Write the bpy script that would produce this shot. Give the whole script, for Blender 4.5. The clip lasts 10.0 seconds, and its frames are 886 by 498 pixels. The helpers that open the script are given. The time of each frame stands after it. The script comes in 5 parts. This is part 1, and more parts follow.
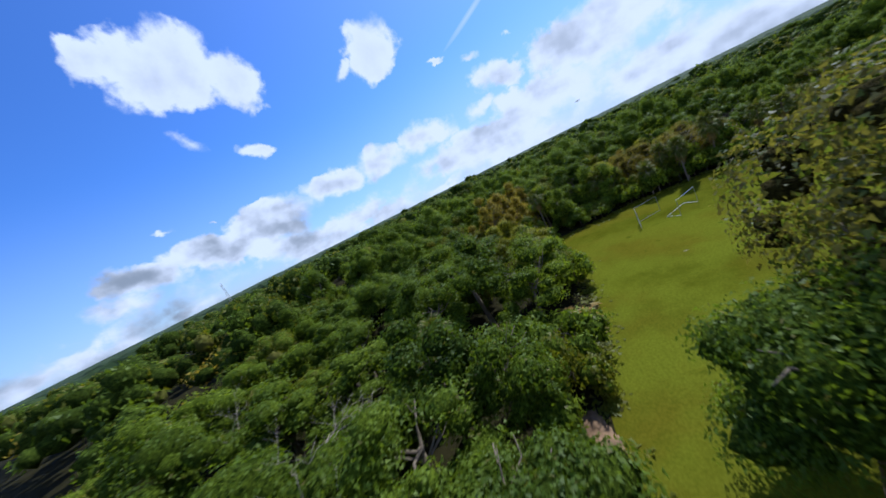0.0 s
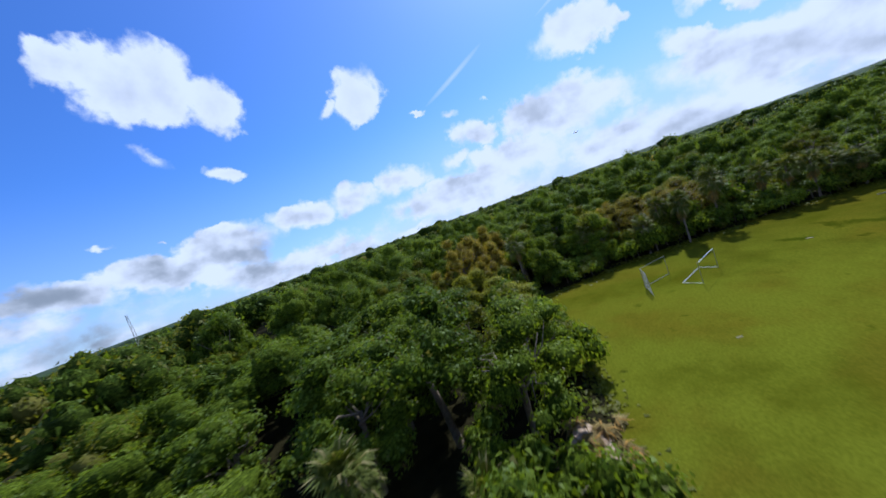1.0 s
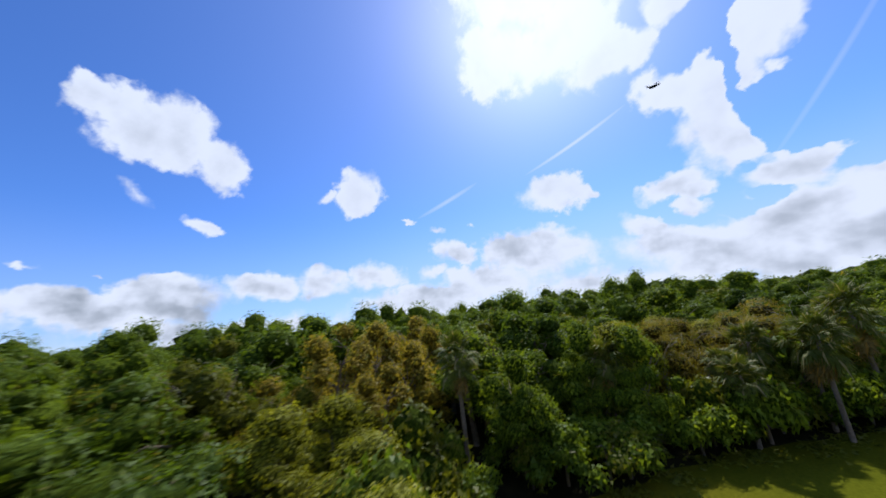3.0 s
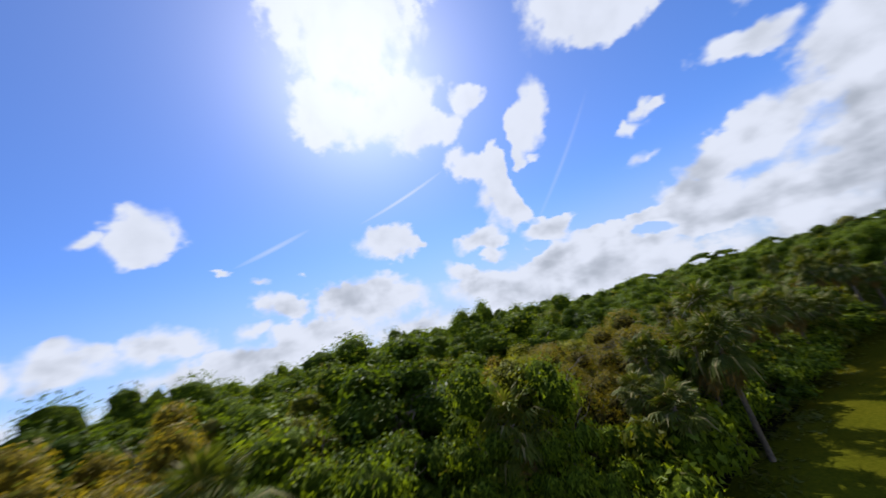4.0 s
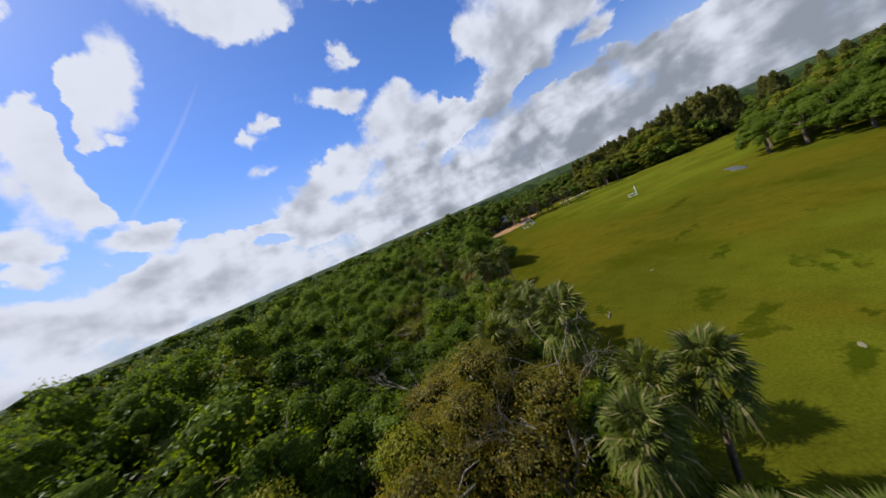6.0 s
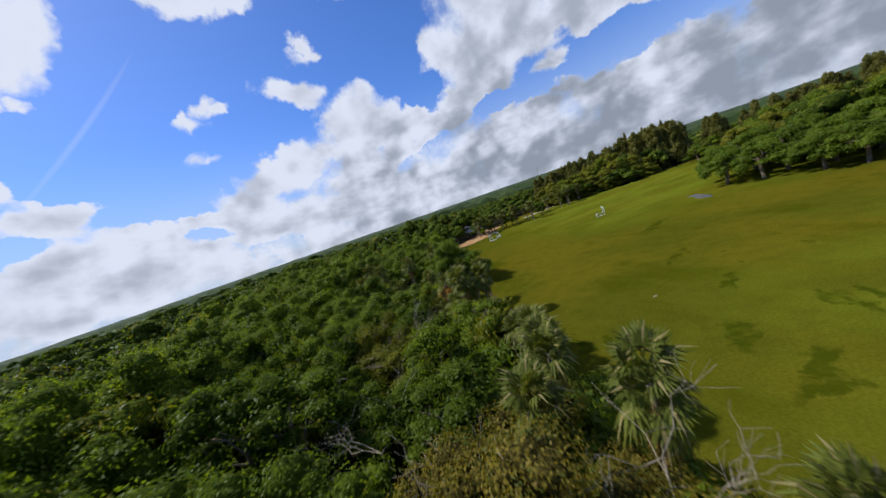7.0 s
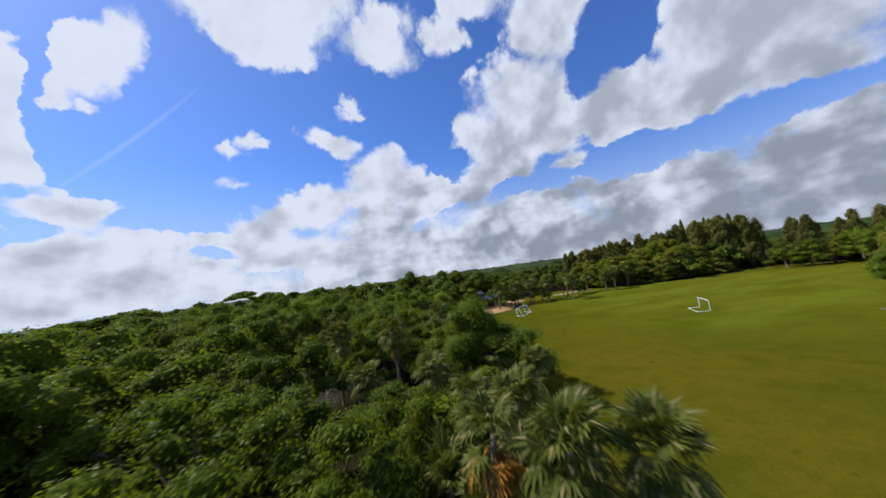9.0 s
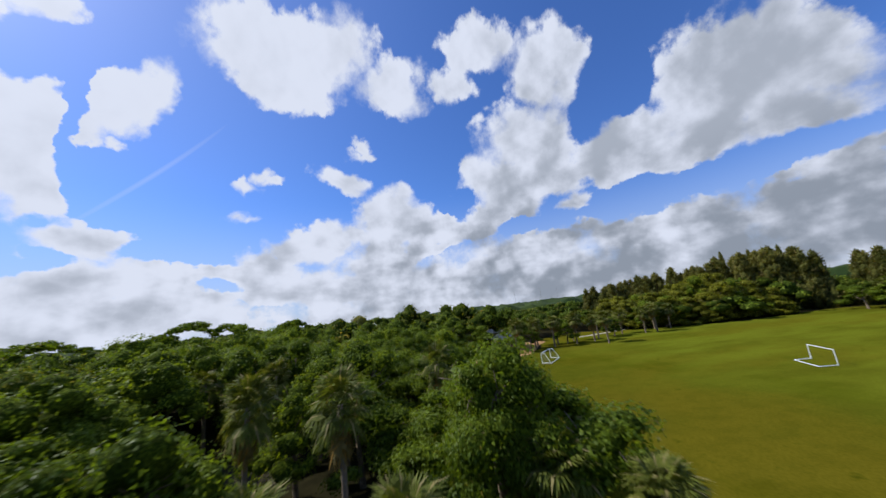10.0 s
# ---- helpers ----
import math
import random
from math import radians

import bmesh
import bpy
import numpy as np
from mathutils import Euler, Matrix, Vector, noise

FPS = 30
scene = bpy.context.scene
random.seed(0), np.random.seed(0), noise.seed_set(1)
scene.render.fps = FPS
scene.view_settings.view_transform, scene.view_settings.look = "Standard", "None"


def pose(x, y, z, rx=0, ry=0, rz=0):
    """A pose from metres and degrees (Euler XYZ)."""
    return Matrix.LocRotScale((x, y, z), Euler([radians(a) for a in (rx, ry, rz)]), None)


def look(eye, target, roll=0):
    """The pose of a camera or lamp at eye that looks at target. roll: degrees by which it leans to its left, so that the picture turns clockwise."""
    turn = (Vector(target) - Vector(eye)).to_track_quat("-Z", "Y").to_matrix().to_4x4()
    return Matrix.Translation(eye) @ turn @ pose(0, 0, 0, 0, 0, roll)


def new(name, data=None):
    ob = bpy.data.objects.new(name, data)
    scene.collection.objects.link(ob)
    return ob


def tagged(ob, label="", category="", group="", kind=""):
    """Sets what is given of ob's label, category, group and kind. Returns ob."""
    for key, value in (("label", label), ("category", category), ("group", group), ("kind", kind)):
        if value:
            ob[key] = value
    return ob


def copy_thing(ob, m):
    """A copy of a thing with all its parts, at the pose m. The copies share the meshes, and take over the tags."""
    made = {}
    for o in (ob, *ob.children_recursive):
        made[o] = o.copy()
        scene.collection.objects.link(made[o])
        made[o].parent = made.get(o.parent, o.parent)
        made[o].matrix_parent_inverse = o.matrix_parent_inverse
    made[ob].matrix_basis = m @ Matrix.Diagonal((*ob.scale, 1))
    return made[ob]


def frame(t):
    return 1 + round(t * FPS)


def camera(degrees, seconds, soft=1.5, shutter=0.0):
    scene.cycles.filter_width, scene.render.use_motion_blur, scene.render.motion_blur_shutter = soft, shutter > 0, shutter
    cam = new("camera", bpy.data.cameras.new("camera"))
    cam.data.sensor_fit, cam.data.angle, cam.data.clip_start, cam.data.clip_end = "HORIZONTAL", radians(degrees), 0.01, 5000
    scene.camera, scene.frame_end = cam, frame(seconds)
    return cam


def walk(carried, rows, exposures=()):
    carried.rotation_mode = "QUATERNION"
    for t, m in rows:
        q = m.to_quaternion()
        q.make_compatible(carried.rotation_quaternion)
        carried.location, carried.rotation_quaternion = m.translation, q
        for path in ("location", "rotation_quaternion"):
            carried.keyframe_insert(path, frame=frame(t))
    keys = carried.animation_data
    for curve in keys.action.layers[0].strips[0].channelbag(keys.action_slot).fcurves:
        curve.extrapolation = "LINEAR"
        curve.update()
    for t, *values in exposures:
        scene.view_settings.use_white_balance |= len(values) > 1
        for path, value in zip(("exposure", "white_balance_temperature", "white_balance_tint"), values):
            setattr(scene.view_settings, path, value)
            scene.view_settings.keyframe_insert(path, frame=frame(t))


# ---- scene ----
cam = camera(108.2, 10.0, soft=1.5, shutter=0.32)
PATH = [
    (0.0, pose(63.74, -18.60, 15.32, 79.69, 26.02, 100.90)),
    (0.5, pose(58.39, -19.58, 14.84, 81.45, 23.51, 96.53)),
    (1.0, pose(52.54, -19.98, 13.85, 85.29, 20.28, 95.26)),
    (1.5, pose(46.17, -19.61, 12.82, 90.39, 15.87, 95.70)),
    (2.0, pose(39.57, -19.17, 11.29, 95.94, 10.87, 96.64)),
    (2.2, pose(36.98, -18.85, 10.72, 98.04, 9.00, 96.98)),
    (3.3, pose(23.68, -16.00, 9.02, 105.93, 7.13, 83.35)),
    (3.5, pose(21.45, -15.50, 8.98, 106.57, 8.91, 78.01)),
    (4.0, pose(16.10, -14.55, 9.50, 106.30, 15.60, 61.00)),
    (4.5, pose(10.84, -12.48, 11.00, 102.30, 21.80, 41.08)),
    (5.0, pose(7.00, -10.14, 12.40, 95.68, 25.69, 22.81)),
    (5.5, pose(3.37, -7.33, 13.61, 88.61, 25.36, 6.62)),
    (6.0, pose(0.64, -4.28, 14.20, 84.34, 23.46, -3.69)),
    (6.2, pose(-0.10, -2.79, 14.35, 83.22, 22.68, -6.51)),
    (7.3, pose(-1.73, 5.42, 14.91, 83.08, 17.81, -13.18)),
    (7.5, pose(-1.64, 8.18, 14.65, 84.04, 16.82, -13.37)),
    (8.0, pose(-1.25, 15.18, 13.74, 87.14, 13.99, -13.38)),
    (8.5, pose(-0.37, 22.57, 12.88, 90.55, 10.65, -12.34)),
    (9.0, pose(0.49, 30.26, 11.79, 94.48, 7.68, -11.49)),
    (9.5, pose(1.93, 37.74, 11.13, 98.25, 6.32, -10.64)),
    (10.0, pose(3.45, 44.89, 10.61, 101.22, 6.35, -10.69)),
]
walk(cam, PATH, exposures=[(0.0, 0.03, 5350, 10), (2.2, 0.02, 5450, 10), (3.5, 0.0, 6150, 10), (5.0, -0.13, 6250, 10), (6.2, -0.13, 6350, 10), (7.5, -0.11, 6000, 10), (10.0, -0.13, 6150, 10)])

# ---- sun and sky ----
SUN_AZ, SUN_EL = 154.0, 47.0           # degrees from +x, and above the horizon
VIEW_AZ = 137.0                        # middle of the filmed part of the sky
sun_way = Vector((math.cos(radians(SUN_EL)) * math.cos(radians(SUN_AZ)), math.cos(radians(SUN_EL)) * math.sin(radians(SUN_AZ)), math.sin(radians(SUN_EL))))
sun_data = bpy.data.lights.new("sun", "SUN")
sun_data.energy, sun_data.angle, sun_data.color = 5.0, radians(0.6), (1.0, 0.95, 0.86)
sun = new("sun", sun_data)
sun.matrix_world = look(sun_way * 300, (0, 0, 0))

world = bpy.data.worlds.new("world")
scene.world = world
world.use_nodes = True
wt = world.node_tree
wt.nodes.clear()


class Nodes:
    """Short calls for building a node tree."""

    def __init__(self, tree):
        self.tree = tree

    def put(self, socket, value):
        if isinstance(value, bpy.types.NodeSocket):
            self.tree.links.new(value, socket)
        else:
            socket.default_value = value

    def math(self, op, a, b=0.0, c=None, clamp=False):
        n = self.tree.nodes.new("ShaderNodeMath")
        n.operation, n.use_clamp = op, clamp
        self.put(n.inputs[0], a)
        self.put(n.inputs[1], b)
        if c is not None:
            self.put(n.inputs[2], c)
        return n.outputs[0]

    def vec(self, op, a, b=(0, 0, 0), out="Vector"):
        n = self.tree.nodes.new("ShaderNodeVectorMath")
        n.operation = op
        self.put(n.inputs[0], a)
        if op == "SCALE":
            self.put(n.inputs["Scale"], b)
        else:
            self.put(n.inputs[1], b)
        return n.outputs[out]

    def noise(self, where, scale, detail=3.0, rough=0.55, out="Fac"):
        n = self.tree.nodes.new("ShaderNodeTexNoise")
        self.put(n.inputs["Vector"], where)
        n.inputs["Scale"].default_value, n.inputs["Detail"].default_value, n.inputs["Roughness"].default_value = scale, detail, rough
        return n.outputs[out]

    def span(self, value, lo, hi, a=0.0, b=1.0, smooth=True):
        n = self.tree.nodes.new("ShaderNodeMapRange")
        n.interpolation_type = "SMOOTHSTEP" if smooth else "LINEAR"
        self.put(n.inputs[0], value)
        for k, v in zip((1, 2, 3, 4), (lo, hi, a, b)):
            self.put(n.inputs[k], v)
        return n.outputs[0]

    def mix(self, fac, a, b, blend="MIX"):
        n = self.tree.nodes.new("ShaderNodeMix")
        n.data_type, n.blend_type = "RGBA", blend
        self.put(n.inputs[0], fac)
        self.put(n.inputs[6], a)
        self.put(n.inputs[7], b)
        return n.outputs[2]

    def ramp(self, fac, *stops):
        n = self.tree.nodes.new("ShaderNodeValToRGB")
        e = n.color_ramp.elements
        while len(e) < len(stops):
            e.new(0.5)
        for k, (p, c) in zip(e, stops):
            k.position, k.color = p, (*c, 1.0)
        self.put(n.inputs[0], fac)
        return n.outputs[0]

    def add(self, kind):
        return self.tree.nodes.new(kind)


w = Nodes(wt)
sky = w.add("ShaderNodeTexSky")
sky.sky_type, sky.sun_disc = "NISHITA", False
sky.sun_elevation, sky.sun_rotation = radians(SUN_EL), radians(90.0 - SUN_AZ)
sky.altitude, sky.air_density, sky.dust_density, sky.ozone_density = 0.0, 1.0, 0.15, 4.0
way = w.add("ShaderNodeTexCoord").outputs["Generated"]
ca, sa = math.cos(radians(VIEW_AZ)), math.sin(radians(VIEW_AZ))
ahead_part = w.vec("DOT_PRODUCT", way, (ca, sa, 0), out="Value")
side_part = w.vec("DOT_PRODUCT", way, (sa, -ca, 0), out="Value")
split = w.add("ShaderNodeSeparateXYZ")
wt.links.new(way, split.inputs[0])
u_deg = w.math("MULTIPLY", w.math("ARCTAN2", side_part, ahead_part), 57.2958)
v_deg = w.math("MULTIPLY", w.math("ARCSINE", split.outputs[2]), 57.2958)
join = w.add("ShaderNodeCombineXYZ")
w.put(join.inputs[0], u_deg)
w.put(join.inputs[1], w.math("ADD", v_deg, w.span(u_deg, 0.0, 36.0, 0.0, 1.0)))
flat = join.outputs[0]
puff = w.vec("SCALE", w.vec("SUBTRACT", w.noise(flat, 0.17, 4.0, 0.55, "Color"), (0.5, 0.5, 0.5)), 4.0)
curl = w.vec("SCALE", w.vec("SUBTRACT", w.noise(flat, 0.75, 3.0, 0.5, "Color"), (0.5, 0.5, 0.5)), 1.3)
warped = w.vec("ADD", flat, w.vec("ADD", puff, curl))
cover = None


def cloud(u, v, half_wide, half_high, turn, weight):
    """A cumulus of the sky: where it stands, degrees right of VIEW_AZ and up, with its half sizes, tilt and thickness."""
    global cover
    m = w.add("ShaderNodeMapping")
    m.vector_type = "TEXTURE"
    wt.links.new(warped, m.inputs["Vector"])
    m.inputs["Location"].default_value = (u, v, 0)
    m.inputs["Rotation"].default_value = (0, 0, radians(turn))
    m.inputs["Scale"].default_value = (half_wide * 1.3, half_high * 1.3, 1000)
    g = w.add("ShaderNodeTexGradient")
    g.gradient_type = "SPHERICAL"
    wt.links.new(m.outputs[0], g.inputs[0])
    thick = w.math("MULTIPLY", g.outputs["Fac"], weight)
    cover = thick if cover is None else w.math("MAXIMUM", cover, thick)


cloud(-89.6, 31.6, 4.3, 2.7, 7, 1)
cloud(-83.7, 29.5, 7.5, 5.1, -3, 1)
cloud(-76.4, 26.6, 4.5, 3.7, -11, 1)
cloud(-86.0, 21.4, 3.0, 1.2, -41, 0.45)
cloud(-78.1, 18.0, 2.8, 1.1, -17, 0.8)
cloud(-54.5, 24.3, 5.0, 3.9, 2, 1)
cloud(-59.9, 23.2, 2.1, 1.2, 12, 0.7)
cloud(-41.1, 16.6, 1.9, 0.9, -12, 0.8)
cloud(-45.9, 18.9, 1.7, 0.5, -19, 0.6)
cloud(-34.5, 16.7, 0.7, 0.6, -25, 0.6)
cloud(-19.1, 19.4, 6.0, 3.2, -8, 1)
cloud(-13.4, 18.3, 1.5, 0.9, -29, 0.6)
cloud(-94.1, 11.7, 1.8, 0.6, -18, 0.5)
cloud(-88.0, 10.8, 1.3, 0.6, -32, 0.5)
cloud(-81.3, 7.5, 7.9, 3.2, -4, 1)
cloud(-89.3, 6.6, 7.7, 2.4, -9, 1)
cloud(-99.1, 6.9, 5.6, 1.9, -17, 1)
cloud(-69.8, 9.1, 6.6, 2.3, 1, 1)
cloud(-61.4, 8.9, 4.8, 2.6, -3, 1)
cloud(-52.2, 9.4, 5.1, 2.7, 0, 1)
cloud(-42.5, 8.9, 3.0, 1.7, -2, 0.9)
cloud(-38.2, 12.3, 4.5, 2.2, -22, 1)
cloud(-23.3, 10.4, 11.0, 4.4, -8, 1)
cloud(-30.7, 5.6, 12.8, 3.8, -2, 0.9)
cloud(-43.0, 3.6, 14.7, 3.6, -3, 0.9)
cloud(-101.2, 4.7, 4.6, 1.8, -13, 0.7)
cloud(-79.5, 3.3, 9.0, 2.2, -11, 0.8)
cloud(-16.0, 54.0, 19.0, 10.0, 0, 1)
cloud(-24.0, 41.6, 9.3, 6.2, -5, 1)
cloud(-13.0, 40.5, 12.0, 5.6, 4, 1)
cloud(-18.2, 48.8, 11.3, 5.7, -6, 1)
cloud(-6.4, 36.0, 7.9, 3.8, 5, 1)
cloud(3.4, 37.9, 3.7, 2.7, -12, 1)
cloud(14.9, 31.7, 5.9, 4.2, 67, 1)
cloud(3.7, 27.3, 8.1, 4.4, -15, 1)
cloud(4.7, 20.0, 5.8, 5.1, -59, 1)
cloud(-1.8, 15.7, 5.0, 2.3, 7, 1)
cloud(9.3, 13.7, 5.1, 2.9, -15, 1)
cloud(-1.2, 11.9, 2.5, 1.3, -16, 0.9)
cloud(13.8, 21.8, 2.1, 1.7, -81, 0.75)
cloud(30.2, 24.2, 2.4, 1.0, 15, 0.8)
cloud(27.0, 18.1, 2.3, 0.7, 5, 0.6)
cloud(26.0, 23.6, 1.4, 0.7, 76, 0.5)
cloud(25.6, 10.2, 3.6, 2.5, 10, 1)
cloud(-80.3, 6.3, 5.1, 2.8, -21, 1)
cloud(-82.2, 10.0, 3.1, 1.2, -3, 0.7)
cloud(-42.1, 3.8, 7.5, 2.0, -9, 0.7)
cloud(-7.4, 10.5, 4.0, 2.1, -40, 1)
cloud(-3.1, 6.6, 9.0, 3.4, -13, 1)
cloud(10.5, 9.0, 8.3, 3.9, -2, 1)
cloud(19.4, 6.6, 7.2, 3.7, -4, 1)
cloud(12.3, 2.8, 11.8, 3.3, 2, 1)
cloud(-12.3, 1.9, 15.9, 3.7, -5, 1)
cloud(-18.2, 9.8, 5.9, 3.0, -10, 1)
cloud(28.3, 42.3, 9.5, 6.1, -22, 1)
cloud(37.4, 41.0, 6.8, 3.4, -26, 1)
cloud(62.8, 19.1, 2.6, 2.5, 38, 0.9)
cloud(51.1, 19.1, 6.1, 5.0, 85, 1)
cloud(55.9, 16.7, 4.9, 3.9, -56, 1)
cloud(53.8, 11.5, 5.2, 3.7, 12, 1)
cloud(41.2, 14.6, 7.1, 3.1, 10, 1)
cloud(29.5, 10.2, 7.8, 3.3, -11, 1)
cloud(42.2, 25.2, 6.2, 1.6, -17, 0.85)
cloud(45.6, 31.0, 2.5, 1.7, -9, 0.5)
cloud(29.1, 24.6, 2.3, 1.5, 11, 0.8)
cloud(27.0, 22.8, 2.8, 1.1, -8, 0.5)
cloud(25.6, 18.2, 2.4, 1.0, 8, 0.6)
cloud(58.9, 10.8, 5.5, 3.3, 20, 1)
cloud(48.1, 8.3, 9.9, 3.2, 2, 1)
cloud(41.0, 6.7, 12.2, 3.9, -0, 1)
cloud(70.9, 23.2, 8.0, 5.1, -11, 1)
cloud(77.7, 21.8, 9.5, 4.4, -3, 1)
cloud(66.4, 17.8, 9.7, 3.0, 1, 1)
cloud(49.5, 17.7, 6.8, 5.4, -9, 1)
cloud(37.4, 14.4, 8.5, 3.5, 8, 1)
cloud(27.8, 10.0, 6.8, 2.7, -7, 1)
cloud(48.6, 11.2, 10.8, 4.2, 2, 1)
cloud(82.9, 13.9, 4.7, 3.4, 64, 1)
cloud(89.4, 9.8, 10.8, 3.7, 4, 1)
cloud(74.7, 10.0, 15.0, 4.3, 2, 1)
cloud(98.3, 5.7, 9.5, 3.8, 0, 1)
cloud(34.4, 7.5, 12.0, 3.0, 4, 1)
cloud(13.7, 9.0, 8.5, 3.6, -2, 1)
cloud(6.7, 7.0, 8.2, 2.9, 0, 1)
cloud(0.9, 5.3, 7.7, 2.9, 6, 1)
cloud(8.2, 14.2, 3.7, 1.6, -32, 1)
cloud(-0.1, 14.1, 2.6, 1.4, 19, 1)
cloud(-1.0, 12.1, 2.3, 0.9, -22, 0.8)
cloud(41.4, 24.5, 5.4, 1.5, -20, 0.85)
cloud(45.1, 29.4, 3.6, 1.1, -0, 0.5)
cloud(59.7, 25.2, 1.4, 1.3, 29, 0.4)
cloud(0.1, 4.3, 7.1, 2.2, 9, 1)
cloud(13.5, 31.3, 5.2, 4.1, 50, 1)
cloud(9.6, 32.8, 3.6, 2.2, 39, 1)
cloud(11.4, 25.4, 1.5, 0.8, 19, 0.7)
cloud(7.4, 19.7, 4.5, 2.9, 76, 1)
cloud(13.0, 21.4, 2.0, 1.7, -40, 0.7)
cloud(8.9, 13.7, 5.5, 2.6, -23, 1)
cloud(9.3, 8.6, 6.5, 2.9, -15, 1)
cloud(18.9, 9.0, 5.3, 2.5, -6, 1)
cloud(32.3, 37.8, 10.9, 3.3, -1, 1)
cloud(53.6, 37.6, 6.8, 3.5, -9, 0.8)
cloud(64.3, 38.4, 6.1, 2.6, -7, 0.8)
cloud(80.3, 25.6, 8.4, 6.9, 57, 1)
cloud(71.9, 18.4, 8.6, 4.6, 8, 1)
cloud(90.9, 22.6, 8.2, 6.0, -15, 1)
cloud(100.9, 20.3, 10.8, 6.3, -3, 1)
cloud(109.6, 19.2, 8.6, 4.7, -13, 1)
cloud(82.5, 14.2, 3.6, 3.3, -57, 1)
cloud(93.6, 9.4, 13.8, 3.5, 8, 1)
cloud(108.1, 9.8, 8.9, 3.6, 12, 1)
cloud(27.7, 9.8, 5.9, 2.4, -12, 1)
cloud(18.3, 3.7, 11.8, 3.4, -4, 1)
cloud(8.5, 4.8, 6.3, 3.8, -13, 1)
cloud(31.8, 41.8, 13.8, 5.7, 6, 1)
cloud(41.9, 43.7, 8.8, 5.5, 14, 1)
cloud(52.4, 39.8, 8.3, 4.3, 1, 0.85)
cloud(70.1, 43.2, 8.7, 3.8, -1, 0.85)
cloud(3.7, 26.5, 5.3, 3.5, 79, 1)
cloud(12.1, 30.5, 5.1, 4.1, 47, 1)
cloud(50.2, 18.9, 6.7, 5.3, -0, 1)
cloud(38.1, 15.0, 8.3, 3.0, 4, 1)
cloud(48.6, 11.1, 8.9, 5.0, -4, 1)
cloud(25.6, 9.7, 5.6, 2.7, -11, 1)
cloud(10.6, 8.5, 8.8, 3.4, -8, 1)
cloud(82.4, 36.7, 7.7, 7.1, -9, 1)
cloud(75.6, 27.9, 9.7, 7.0, 0, 1)
cloud(104.9, 27.0, 8.9, 7.0, -25, 1)
cloud(111.9, 24.6, 8.2, 5.7, -71, 1)
cloud(100.7, 21.2, 10.7, 5.1, -1, 1)
cloud(83.6, 13.7, 4.1, 3.8, -80, 1)
cloud(63.5, 15.7, 7.2, 3.0, 0, 1)
cloud(69.6, 7.9, 16.2, 4.0, -2, 1)
cloud(98.1, 8.1, 13.6, 3.7, 6, 1)
cloud(108.6, 8.6, 8.7, 4.5, 6, 1)
cloud(111.7, 13.9, 5.8, 2.4, 6, 1)
cloud(14.3, 4.9, 13.8, 3.3, -4, 1)
cloud(90.6, 3.8, 18.0, 3.4, 0, 1)


streaks = 0.0


def trail(u, v, half_long, half_wide, turn, weight):
    """A straight vapour trail."""
    global streaks
    m = w.add("ShaderNodeMapping")
    m.vector_type = "TEXTURE"
    wt.links.new(flat, m.inputs["Vector"])
    m.inputs["Location"].default_value = (u, v, 0)
    m.inputs["Rotation"].default_value = (0, 0, radians(turn))
    m.inputs["Scale"].default_value = (half_long, half_wide, 1)
    g = w.add("ShaderNodeTexGradient")
    g.gradient_type = "SPHERICAL"
    wt.links.new(m.outputs[0], g.inputs[0])
    streaks = w.math("MAXIMUM", streaks, w.math("MULTIPLY", w.math("POWER", g.outputs["Fac"], 0.7), weight))


trail(-14.3, 26.1, 9.6, 0.34, 17, 0.62)
trail(-38.2, 21.4, 6.6, 0.45, 22, 0.42)
trail(15.4, 22.6, 12.5, 0.36, 46, 0.19)


def opening(u, v, half_wide, half_high, turn, weight):
    """A stretch of blue between the clouds."""
    global cover
    m = w.add("ShaderNodeMapping")
    m.vector_type = "TEXTURE"
    wt.links.new(warped, m.inputs["Vector"])
    m.inputs["Location"].default_value = (u, v, 0)
    m.inputs["Rotation"].default_value = (0, 0, radians(turn))
    m.inputs["Scale"].default_value = (half_wide * 1.5, half_high * 1.5, 1000)
    g = w.add("ShaderNodeTexGradient")
    g.gradient_type = "SPHERICAL"
    wt.links.new(m.outputs[0], g.inputs[0])
    cover = w.math("MAXIMUM", w.math("SUBTRACT", cover, w.math("MULTIPLY", g.outputs["Fac"], weight * 1.3)), 0.0)


opening(92.3, 32.6, 4.3, 3.6, -71, 1)
opening(87.4, 29.4, 3.6, 1.9, 81, 0.8)
opening(81.0, 13.9, 4.0, 1.3, 2, 1)
opening(91.9, 14.9, 6.5, 2.2, 5, 1)
opening(103.1, 15.5, 6.1, 1.7, 5, 1)
opening(110.8, 15.4, 4.6, 1.4, 4, 1)
opening(61.7, 19.2, 1.9, 1.2, -7, 0.8)
opening(60.5, 10.8, 1.8, 1.0, -8, 0.8)
opening(6.2, 33.5, 5.6, 2.1, 27, 1)
opening(11.8, 21.4, 4.7, 2.8, 1, 1)
opening(20.6, 30.9, 5.1, 3.8, 63, 1)
opening(6.2, 15.1, 1.6, 1.0, 11, 0.5)
opening(59.9, 10.4, 3.4, 1.3, 29, 1)
opening(63.8, 19.7, 2.5, 1.8, 61, 1)
opening(72.7, 14.6, 2.9, 1.1, -1, 1)
opening(56.8, 28.0, 5.2, 4.3, -37, 0.7)
opening(98.4, 14.7, 4.9, 1.1, 8, 1)
opening(59.0, 9.8, 3.4, 1.1, 3, 0.8)
opening(17.5, 24.5, 4.8, 3.3, 53, 0.8)
opening(11.0, 16.7, 2.5, 1.0, -21, 1)
